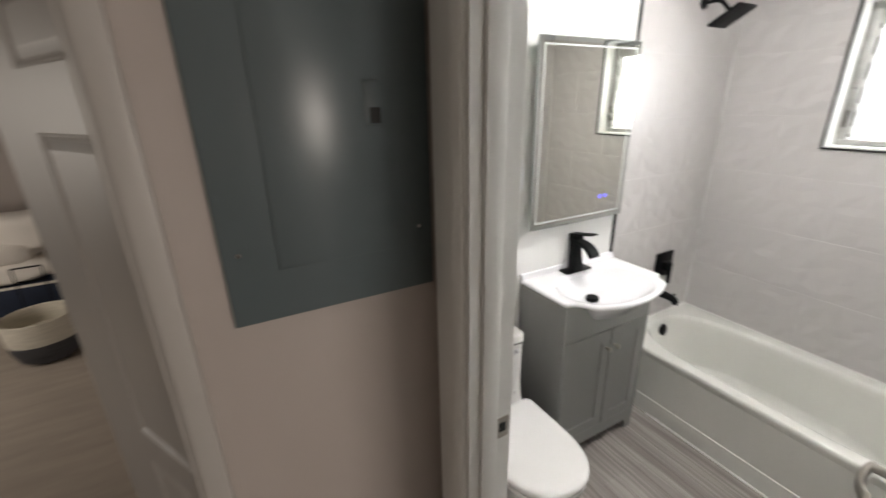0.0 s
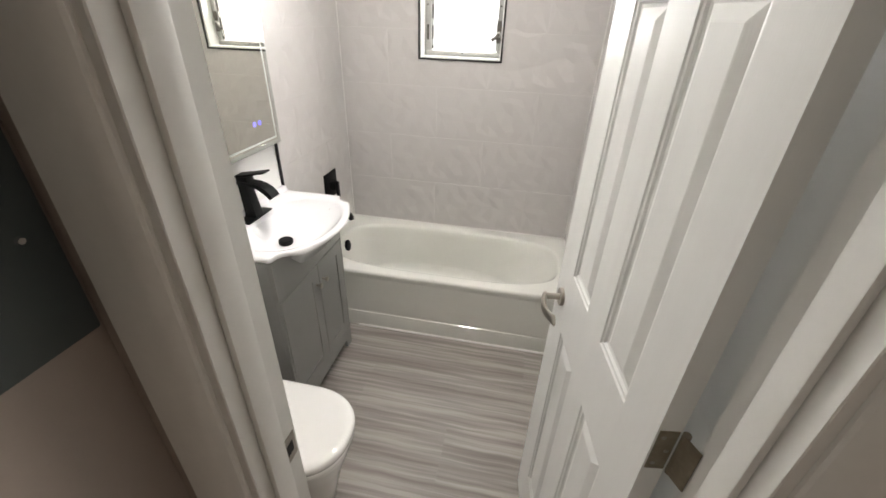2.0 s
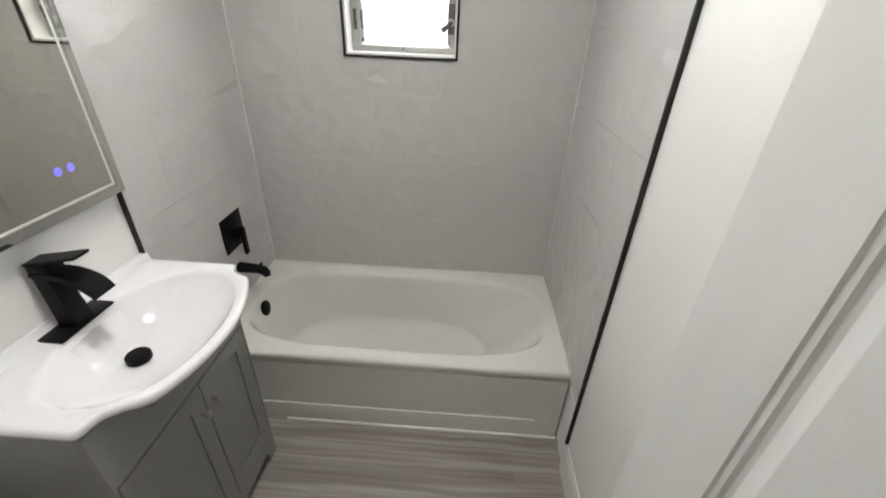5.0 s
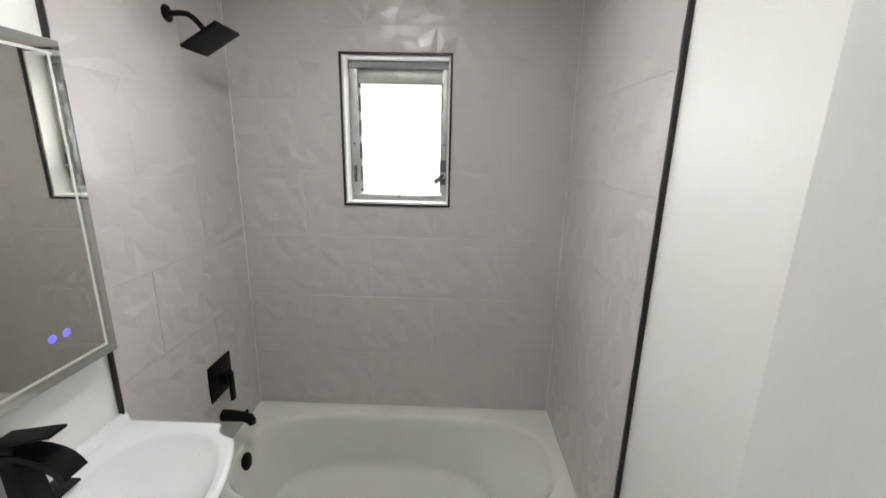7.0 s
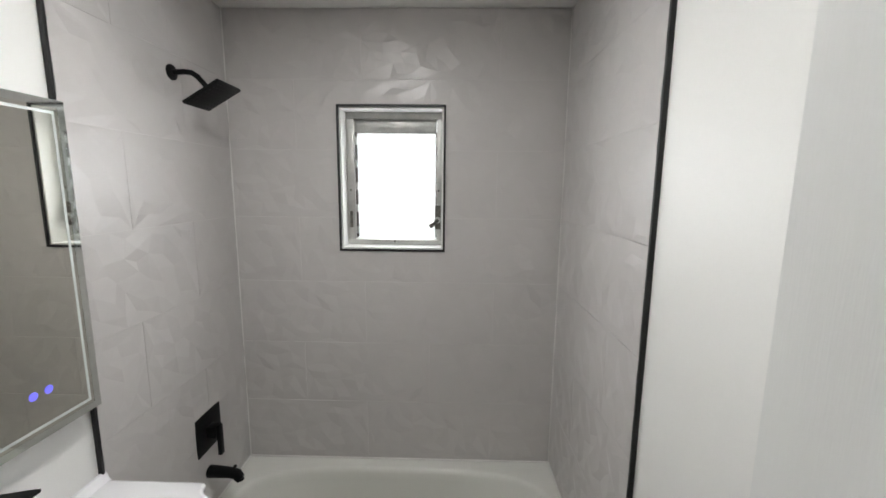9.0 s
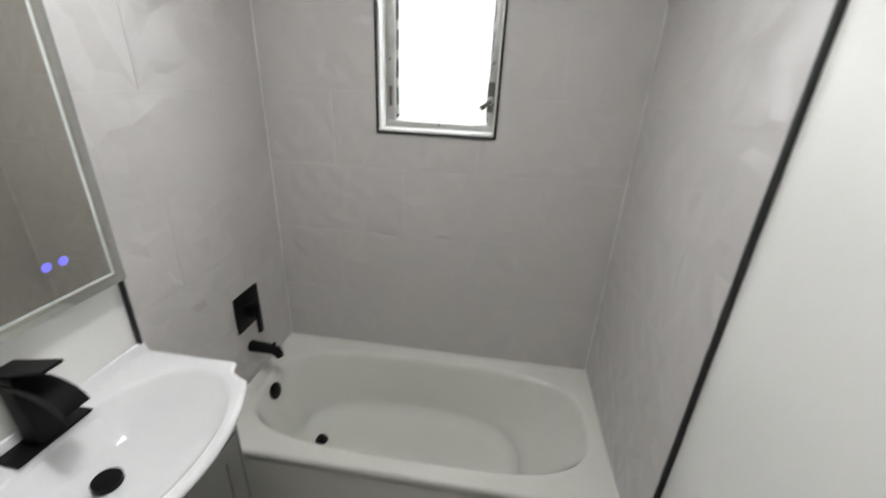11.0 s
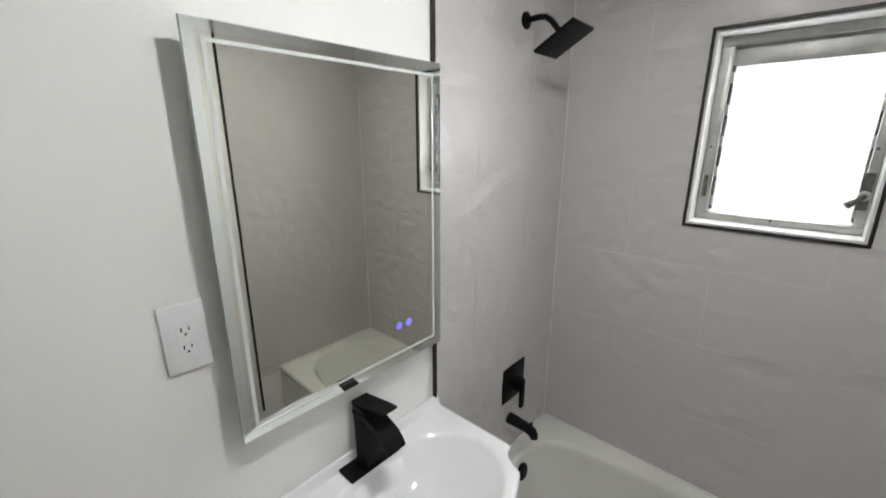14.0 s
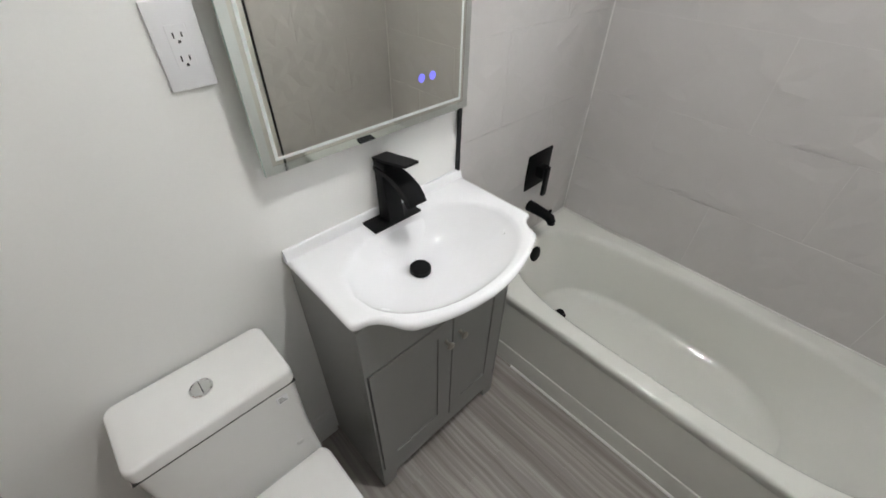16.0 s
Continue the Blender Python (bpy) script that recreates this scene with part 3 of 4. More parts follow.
# bathtub
def tub():
    t = thing("bathtub", "off-white enamelled alcove bathtub with moulded apron", "bathtub", at=(0, 0, 0))
    cx, cy, N = 2.246, 0.757, 96
    x0, x1, y0, y1 = TUBX + 0.004, 2.606, -0.006, 1.523

    def oval(rx, ry, e, z, sx=0.0, sy=0.0, tip=0.0):
        pts = []
        for i in range(N):
            a = 2 * math.pi * i / N
            c, s = math.cos(a), math.sin(a)
            px = cx + sx + rx * math.copysign(abs(c) ** (2 / e), c)
            py = cy + sy + ry * math.copysign(abs(s) ** (2 / e), s)
            pts.append((px, py, z))
        return pts
    # rim as one skin: outer rectangle, oval lip, then the basin down to its floor
    def rect_ring(gx0, gx1, gy0, gy1, z):
        pts = []
        for i in range(N):
            a = 2 * math.pi * i / N
            c, s = math.cos(a), math.sin(a)
            kx = ((gx1 - cx) if c > 0 else (cx - gx0)) / max(abs(c), 1e-9)
            ky = ((gy1 - cy) if s > 0 else (cy - gy0)) / max(abs(s), 1e-9)
            k = min(kx, ky)
            pts.append([cx + k * c, cy + k * s, z])
        for qx, qy in ((gx0, gy0), (gx0, gy1), (gx1, gy0), (gx1, gy1)):
            best = min(pts, key=lambda p: (p[0] - qx) ** 2 + (p[1] - qy) ** 2)
            best[0], best[1] = qx, qy
        return [tuple(p) for p in pts]
    rings = [rect_ring(x0 + 0.002, x1, y0, y1, TUBZ - 0.050), rect_ring(x0 - 0.004, x1, y0, y1, TUBZ - 0.022), rect_ring(x0 - 0.004, x1, y0, y1, TUBZ - 0.012),
             rect_ring(x0 + 0.000, x1, y0, y1, TUBZ - 0.003), rect_ring(x0 + 0.008, x1, y0, y1, TUBZ)]
    rings += [oval(0.300, 0.715, 3.4, TUBZ + 0.001), oval(0.290, 0.705, 3.4, TUBZ - 0.001), oval(0.281, 0.697, 3.4, TUBZ - 0.008), oval(0.275, 0.690, 3.4, TUBZ - 0.022)]
    for q in (0.12, 0.25, 0.4, 0.55, 0.7, 0.85, 1.0):
        rings.append(oval(0.275 - 0.008 * q, 0.690 - 0.166 * q, 3.4 - 0.75 * q, TUBZ - 0.022 - 0.262 * q, 0.004 * q, 0.062 * q))
    for a in (12, 24, 36, 48, 60, 75, 90):
        c, n = 1 - math.cos(radians(a)), math.sin(radians(a))
        rings.append(oval(0.267 - 0.062 * c, 0.524 - 0.075 * c, 2.65, TUBZ - 0.284 - 0.036 * n, 0.004, 0.062))
    last = rings[-1]
    for k in (0.66, 0.33, 0.08):
        rings.append([(cx + (p[0] - cx) * k, cy + 0.07 + (p[1] - cy - 0.07) * k, p[2] - 0.005 * (1 - k)) for p in last])
    part("basin", loft(rings, cap0=False), TUB, t, sharp=50)
    # apron: face leaning in towards a low moulded ledge
    bm = bmesh.new()
    ys = [-0.004, 0.088, 0.096, 0.108, 1.400, 1.412, 1.420, 1.520]
    dep = [0, 0, 0.25, 1, 1, 0.25, 0, 0]
    zs = [0.0, 0.102, 0.104, 0.106, 0.22, TUBZ - 0.045]
    zd = [0, 0, 0.10, 1, 0.45, 0]
    grid = [[bm.verts.new((x0 - 0.002 + 0.005 * dep[i] * zd[k], y, z)) for k, z in enumerate(zs)] for i, y in enumerate(ys)]
    for i in range(len(ys) - 1):
        for k in range(len(zs) - 1):
            bm.faces.new((grid[i][k], grid[i + 1][k], grid[i + 1][k + 1], grid[i][k + 1]))
    back = [[bm.verts.new((x0 + 0.05, y, z)) for z in (0.0, TUBZ - 0.045)] for y in (ys[0], ys[-1])]
    bm.faces.new((back[0][0], back[0][1], back[1][1], back[1][0]))
    part("apron", bm, TUB, t, sharp=25)
    ov = part("overflow_plate", lathe([(0.001, 0.012), (0.028, 0.012), (0.038, 0.006), (0.038, 0.0), (0.001, 0.0)], 28, pose(2.250, 1.432, 0.345, 78, 0, 0)), BLACK, t, "matt black overflow plate")
    part("drain_stopper", lathe([(0.001, 0.0), (0.030, 0.0), (0.030, 0.006), (0.019, 0.010), (0.018, 0.026), (0.001, 0.028)], 24, pose(2.245, 1.225, TUBZ - 0.326)), BLACK, t, "matt black drain stopper")


tub()
# caulk beads and black edge profiles
tagged(finish(tube([(TUBX - 0.002, -0.008, 0.001), (TUBX - 0.002, 1.23, 0.001)], 0.006, 8), "caulk", CAULK), "white caulk bead along the bathtub foot", "caulk", kind="structure")
for y in (0.002, 1.518):
    tagged(finish(tube([(2.598, y, TUBZ), (2.598, y, CEILZ)], 0.0028, 8), "caulk", CAULK), "white caulk bead in the tiled corner", "caulk", kind="structure")
tagged(finish(tube([(2.598, 0.0, TUBZ + 0.003), (2.598, 1.52, TUBZ + 0.003)], 0.004, 8), "caulk", CAULK), "white caulk bead where tiles meet the bathtub", "caulk", kind="structure")
for y in (0.001, 1.519):
    tagged(finish(tube([(TUBX + 0.006, y, TUBZ + 0.003), (2.6, y, TUBZ + 0.003)], 0.004, 8), "caulk", CAULK), "white caulk bead where tiles meet the bathtub", "caulk", kind="structure")
tagged(finish(box(1.7545, 1.764, YR, 0.002, 0.150, CEILZ, r=0.0012, seg=1), "trim_tile_edge", BLACKTRIM), "black metal profile at the tile edge", "trim", kind="structure")
tagged(finish(box(1.7775, 1.787, 1.5165, YL, 0.925, CEILZ, r=0.0012, seg=1), "trim_tile_edge", BLACKTRIM), "black metal profile at the tile edge", "trim", kind="structure")
# baseboards
BASE = [(0, 0), (0.013, 0), (0.013, 0.105), (0.011, 0.118), (0.006, 0.128), (0.004, 0.142), (0, 0.145)]


def baseboard(x0, x1, y, side):
    bm = loft([[(x, y + side * d, z) for d, z in BASE] for x in (x0, x1)])
    tagged(finish(bm, "baseboard", TRIM, sharp=25), "white moulded baseboard along the bathroom wall", "baseboard", kind="structure")


baseboard(XD1 + 0.09, 1.752, YR, 1)
baseboard(XD1 + 0.001, 1.150, YL, -1)
baseboard(1.741, TUBX - 0.006, 1.518, -1)

# shower fittings
sh = thing("wall_shower", "square matt black shower head on a short bent arm", "shower", at=(2.24, 1.520, 2.177))
part("flange", lathe([(0.001, 0), (0.028, 0), (0.027, 0.006), (0.016, 0.012), (0.001, 0.012)], 28, pose(0, 0, 0, 90, 0, 0)), BLACK, sh)
part("arm", tube([(0, 0, 0), (0, -0.05, 0.002), (0, -0.075, -0.001), (0, -0.095, -0.014), (0, -0.115, -0.036), (0, -0.136, -0.062)], 0.0095, 14), BLACK, sh)
part("nut", lathe([(0.001, 0), (0.014, 0), (0.016, 0.008), (0.014, 0.020), (0.001, 0.020)], 16, pose(0, -0.146, -0.075, -30, 0, 0)), BLACK, sh)
hd = part("spray_plate", moved(box(-0.075, 0.075, -0.075, 0.075, -0.006, 0.006, r=0.003), pose(0, -0.146, -0.080, -30, 0, 0)), BLACK, sh, "thin square spray plate")
for i in range(8):
    for k in range(8):
        part("nozzle", lathe([(0.0005, 0), (0.0022, 0), (0.0016, -0.002), (0.0005, -0.002)], 6, pose(0, -0.146, -0.080, -30, 0, 0) @ pose(-0.061 + i * 0.0174, -0.061 + k * 0.0174, -0.006)), SLOT, hd)

vl = thing("shower_valve", "square matt black shower valve with lever handle", "valve", at=(2.275, 1.520, 0.760))
part("plate", box(-0.082, 0.082, -0.008, 0.0, -0.082, 0.082, r=0.002), BLACK, vl)
part("hub", box(-0.024, 0.024, -0.045, -0.007, -0.026, 0.022, r=0.003), BLACK, vl)
part("lever", box(-0.013, 0.013, -0.058, -0.043, -0.110, 0.024, r=0.003), BLACK, vl, "flat black lever pointing down")
sp = thing("tub_spout", "round matt black bathtub spout with diverter knob", "spout", at=(2.262, 1.520, 0.575))
part("spout_body", tube([(0, 0, 0), (0, -0.03, 0), (0, -0.09, -0.003), (0, -0.118, -0.010), (0, -0.128, -0.026), (0, -0.130, -0.036)], [0.026, 0.025, 0.022, 0.022, 0.020, 0.017], 20), BLACK, sp)
part("diverter_knob", lathe([(0.001, 0), (0.004, 0), (0.004, 0.012), (0.0075, 0.014), (0.0075, 0.020), (0.001, 0.020)], 14, pose(0, -0.112, 0.010)), BLACK, sp)


# vanity
VX0, VX1, VY = 1.160, 1.735, 1.218
van = thing("vanity_cabinet", "grey painted vanity cabinet with two shaker doors", "cabinet", at=(0, 0, 0))
for x, top in ((VX0, 0.886), (VX1 - 0.016, 0.866)):
    part("side_panel", box(x, x + 0.016, VY + 0.0185, YL - 0.002, 0.0, top, r=0.001, seg=1), GREY, van)
part("back_panel", box(VX0 + 0.016, VX1 - 0.016, YL - 0.012, YL - 0.003, 0.02, 0.88), GREY, van)
part("bottom_panel", box(VX0 + 0.016, VX1 - 0.016, VY + 0.03, YL - 0.012, 0.10, 0.115), GAP_SHADE, van)
bowl_u = lambda x: ((abs(x - 1.470) / 0.262) ** 2.15 + (0.066 / 0.184) ** 2.15) ** (1 / 2.15)
bowl_d = lambda u: float(np.interp(u, (0.2, 0.4, 0.6, 0.74, 0.85, 0.92, 1.0), (0.110, 0.100, 0.081, 0.061, 0.041, 0.026, 0.007)))
arch = [(VX0, 0.704), (VX1, 0.704), (VX1, 0.886)] + [(x, min(0.886, 0.912 - bowl_d(bowl_u(x)) - 0.008)) for x in np.linspace(VX1 - 0.02, VX0 + 0.02, 29)] + [(VX0, 0.886)]
part("top_rail", loft([[(x, y, z) for x, z in arch] for y in (VY, VY + 0.018)]), GREY, van)
# base rail with shaped feet
foot = [(VX0, 0.0), (VX0 + 0.052, 0.0), (VX0 + 0.054, 0.040), (VX0 + 0.060, 0.056), (VX0 + 0.075, 0.060), (VX1 - 0.075, 0.060), (VX1 - 0.060, 0.056), (VX1 - 0.054, 0.040), (VX1 - 0.052, 0.0), (VX1, 0.0), (VX1, 0.128), (VX0, 0.128)]
part("base_rail", loft([[(x, y, z) for x, z in foot] for y in (VY, VY + 0.018)]), GREY, van)
for x in (VX0, VX1 - 0.006):
    part("face_stile", box(x, x + 0.006, VY, VY + 0.018, 0.128, 0.704), GREY, van)
# dark boards added so the toe space and door gaps read as shade
part("toe_board", box(VX0 + 0.02, VX1 - 0.02, VY + 0.045, VY + 0.055, 0.0, 0.10), GAP_SHADE, van)
part("door_backing", box(VX0 + 0.016, VX1 - 0.016, VY + 0.021, VY + 0.026, 0.115, 0.72), GAP_SHADE, van)


def cab_door(x0, x1, z0, z1, kx):
    bm = bmesh.new()
    y, w = VY - 0.002, 0.058
    prev = None
    for ins, yy in ((0.0, y + 0.02), (0.0, y + 0.0015), (0.0015, y), (w, y), (w + 0.0015, y + 0.0045)):
        ring = [bm.verts.new(p) for p in ((x0 + ins, yy, z0 + ins), (x1 - ins, yy, z0 + ins), (x1 - ins, yy, z1 - ins), (x0 + ins, yy, z1 - ins))]
        if prev:
            for i in range(4):
                bm.faces.new((prev[i], prev[(i + 1) % 4], ring[(i + 1) % 4], ring[i]))
        else:
            bm.faces.new(ring[::-1])
        prev = ring
    bm.faces.new(prev)
    d = part("door", bm, GREY, van, "grey shaker cabinet door", sharp=20)
    part("knob", lathe([(0.0005, 0), (0.0075, 0), (0.0055, 0.004), (0.0048, 0.012), (0.0105, 0.017), (0.0135, 0.022), (0.0115, 0.027), (0.0005, 0.0295)], 22, pose(kx, y, 0.603, 90, 0, 0)), NICKEL, d, "round pewter-toned knob")


XM = 1.4735
cab_door(VX0 + 0.011, XM - 0.0015, 0.131, 0.6985, 1.444)
cab_door(XM + 0.0015, VX1 - 0.011, 0.131, 0.6985, 1.503)

# moulded sink top with bow front
CT = 0.912
CX0, CX1 = 1.152, 1.792
BC, BOW = 1.475, 1.078          # middle of the bow and its foremost y


def outline():
    """Counter-clockwise from the wall corner at low x: down the side, along wing, bow and wing, up the other side."""
    pts = [(CX0, 1.527), (CX0, 1.40), (CX0, 1.30), (CX0, 1.232), (CX0 + 0.003, 1.222), (CX0 + 0.012, 1.216), (CX0 + 0.036, 1.212), (CX0 + 0.056, 1.200), (CX0 + 0.074, 1.176), (CX0 + 0.088, 1.148)]
    a, b = CX0 + 0.104, CX1 - 0.078
    wing = [(CX1 - (x - CX0) * 0.75, y) for x, y in pts[::-1]]
    pts += [(x, BOW + (x - BC) ** 2 / 0.92) for x in (a + (b - a) * k / 24 for k in range(25))] + wing
    pts += [(CX1 + (CX0 - CX1) * k / 12, 1.527) for k in range(1, 12)]
    return pts


def sink_top():
    s = thing("vanity_sink_top", "glossy white moulded sink top with bowed front", "sink", at=(0, 0, 0))
    out = outline()
    cx, cy = 1.478, 1.300
    ang = [math.atan2(y - cy, x - cx) for x, y in out]
    inset = lambda d: [(cx + (x - cx) * (1 - d / math.hypot(x - cx, y - cy)), cy + (y - cy) * (1 - d / math.hypot(x - cx, y - cy))) for x, y in out]

    def rim(f, g=1.0):
        pts = []
        for a in ang:
            ca, sa = math.cos(a), math.sin(a)
            rx, ry = 0.266, (0.164 if sa > 0 else 0.190)
            e = 2.15
            r = (abs(ca / rx) ** e + abs(sa / ry) ** e) ** (-1 / e)
            pts.append((cx + f * r * ca, cy + f * r * sa))
        return pts
    dx, dy = 1.457, 1.342
    lerp = lambda A, B, u: [(a[0] + (b[0] - a[0]) * u, a[1] + (b[1] - a[1]) * u) for a, b in zip(A, B)]
    hole = [(dx + 0.022 * math.cos(a), dy + 0.022 * math.sin(a)) for a in ang]
    bow = [max(0.0, min(1.0, (1.215 - y) / 0.09)) for x, y in out]
    rings = []
    R = rim(1.0)
    rings.append([(x, y, CT - 0.112) for x, y in hole])
    for u, d in ((0.2, 0.110), (0.4, 0.100), (0.6, 0.081), (0.74, 0.061), (0.85, 0.041), (0.92, 0.026), (0.97, 0.0145)):
        rings.append([(x, y, CT - d) for x, y in lerp(hole, R, u)])
    rings.append([(x, y, CT - 0.0058) for x, y in R])
    rings.append([(x, y, CT - 0.0030) for x, y in rim(1.028)])
    rings.append([(x, y, CT - 0.0008) for x, y in rim(1.065)])
    rings.append([(x, y, CT + 0.0005) for x, y in lerp(rim(1.065), inset(0.012), 0.6)])
    rings.append([(x, y, CT + 0.001) for x, y in inset(0.012)])
    rings.append([(x, y, CT - 0.001) for x, y in inset(0.005)])
    rings.append([(x, y, CT - 0.006) for x, y in inset(0.0012)])
    rings.append([(x, y, CT - 0.011) for x, y in out])
    rings.append([(x, y, CT - 0.016) for x, y in inset(0.001)])
    rings.append([(x, y, CT - 0.021 - 0.002 * b) for (x, y), b in zip(inset(0.006), bow)])
    rings.append([(x, y, CT - 0.025 - 0.012 * b) for (x, y), b in zip(inset(0.022), bow)])
    rings.append([(x + (cx - x) * 0.22, y + (cy - y) * 0.35, CT - 0.028 - 0.075 * b) for (x, y), b in zip(out, bow)])
    rings.append([(x + (cx - x) * 0.5, y + (cy - y) * 0.6, CT - 0.13) for x, y in out])
    part("basin", loft(rings, cap0=True, cap1=True), SINKW, s, sharp=60)
    lip = loft([[(x, y, z) for y, z in ((1.529, CT - 0.004), (1.529, CT + 0.024), (1.524, CT + 0.028), (1.518, CT + 0.026), (1.514, CT + 0.018), (1.511, CT + 0.006), (1.504, CT - 0.002))] for x in (CX0 + 0.001, CX1 - 0.001)])
    part("back_lip", lip, SINKW, s)
    part("drain_cap", lathe([(0.001, -0.006), (0.023, -0.006), (0.031, 0.004), (0.031, 0.018), (0.028, 0.0215), (0.001, 0.0225)], 30, pose(dx, dy, CT - 0.112)), BLACK, s, "matt black pop-up drain cap")


sink_top()

# faucet
fc = thing("faucet", "matt black single-lever waterfall faucet on deck plate", "faucet", at=(1.471, 1.483, CT))
part("deck_plate", box(-0.084, 0.084, -0.035, 0.035, 0.0, 0.007, r=0.0015), BLACK, fc)
part("body", loft([[(x, y, z) for x, y in rounded_rect(-w, w, y0, y1, 0.003, 3)] for z, w, y0, y1 in ((0.006, 0.027, -0.028, 0.024), (0.05, 0.026, -0.022, 0.026), (0.12, 0.0250, -0.010, 0.029), (0.162, 0.0250, -0.006, 0.031))]), BLACK, fc)
sprof = [(0.033, 0.164), (-0.020, 0.164), (-0.050, 0.161), (-0.076, 0.153), (-0.098, 0.141), (-0.114, 0.125), (-0.124, 0.107)]
low = [(0.033, 0.152), (-0.018, 0.150), (-0.044, 0.145), (-0.066, 0.136), (-0.085, 0.124), (-0.099, 0.111), (-0.110, 0.098)]
part("spout", loft([[(x, y, z) for (x, (y, z)) in ((-w, a), (w, a), (w, b), (-w, b))] for a, b, w in zip(sprof, low, (0.0255, 0.0262, 0.027, 0.0275, 0.028, 0.028, 0.028))]), BLACK, fc, "wide curved waterfall spout", sharp=25)
part("lever_base", box(-0.025, 0.025, -0.018, 0.032, 0.165, 0.186, r=0.003), BLACK, fc)
lev = loft([[(x, y, z) for x, z in ((-w, a), (w, a), (w, a + 0.007), (-w, a + 0.007))] for y, a, w in ((0.034, 0.184, 0.025), (-0.02, 0.193, 0.025), (-0.065, 0.203, 0.0235), (-0.102, 0.210, 0.022))])
part("lever", lev, BLACK, fc, "flat black lever plate")

# mirror with frosted border and touch lights
MX0, MX1, MZ0, MZ1, MY = 1.157, 1.769, 1.166, 1.982, 1.484
mr = thing("led_mirror", "frameless wall mirror with frosted border strip", "mirror", at=(0, 0, 0))
part("backing", box(MX0 + 0.03, MX1 - 0.03, MY + 0.006, YL - 0.001, MZ0 + 0.03, MZ1 - 0.03), ALU, mr, "aluminium backing frame")
part("glass_edge", box(MX0, MX1, MY + 0.0006, MY + 0.006, MZ0, MZ1, r=0.001, seg=1), EDGEGLASS, mr, "greenish glass body")
part("mirror_face", box(MX0 + 0.0012, MX1 - 0.0012, MY, MY + 0.0005, MZ0 + 0.0012, MZ1 - 0.0012), MIRROR, mr, "silvered mirror face")
i0, i1 = 0.029, 0.036
BAND = 0.020
for a in ((MX0 + 0.0012, MX1 - 0.0012, MZ0 + 0.0012, MZ0 + BAND), (MX0 + 0.0012, MX1 - 0.0012, MZ1 - BAND, MZ1 - 0.0012), (MX0 + 0.0012, MX0 + BAND, MZ0 + BAND, MZ1 - BAND), (MX1 - BAND, MX1 - 0.0012, MZ0 + BAND, MZ1 - BAND)):
    part("border_band", box(a[0], a[1], MY - 0.0006, MY - 0.0001, a[2], a[3]), BAND_GLASS, mr, "pale greenish border band")
for a in ((MX0 + i0, MX1 - i0, MZ0 + i0, MZ0 + i1), (MX0 + i0, MX1 - i0, MZ1 - i1, MZ1 - i0), (MX0 + i0, MX0 + i1, MZ0 + i1, MZ1 - i1), (MX1 - i1, MX1 - i0, MZ0 + i1, MZ1 - i1)):
    part("frosted_strip", box(a[0], a[1], MY - 0.0006, MY - 0.0001, a[2], a[3]), FROST, mr, "frosted light strip")
for x in (1.597, 1.634):
    part("touch_button", lathe([(0.0055, 0), (0.0105, 0), (0.0105, 0.0006), (0.0055, 0.0006)], 24, pose(x, MY - 0.0001, 1.281, 90, 0, 0)), BLUELED, mr, "blue glowing touch button")

# outlet
ol = thing("wall_outlet", "white duplex wall outlet with cover plate", "outlet", at=(1.0985, YL, 1.425))
part("cover_plate", box(-0.039, 0.039, -0.007, 0.0, -0.069, 0.069, r=0.003), PLASTIC, ol)
rc = part("receptacle", box(-0.0165, 0.0165, -0.0078, -0.006, -0.034, 0.034, r=0.0012, seg=1), PLASTIC, ol, "white receptacle face")
for z in (0.018, -0.018):
    for x, h in ((-0.0065, 0.0045), (0.0065, 0.0036)):
        part("slot", box(x - 0.0012, x + 0.0012, -0.0082, -0.0076, z - h, z + h), SLOT, rc)
    part("ground_hole", lathe([(0.0003, 0), (0.0026, 0), (0.0026, 0.0004), (0.0003, 0.0004)], 12, pose(0, -0.0078, z - 0.0105, 90, 0, 0)), SLOT, rc)
for z in (-0.0035, 0.0035):
    part("test_button", box(-0.006, 0.006, -0.0086, -0.0076, z - 0.0024, z + 0.0024, r=0.0005, seg=1), PLASTIC, rc)


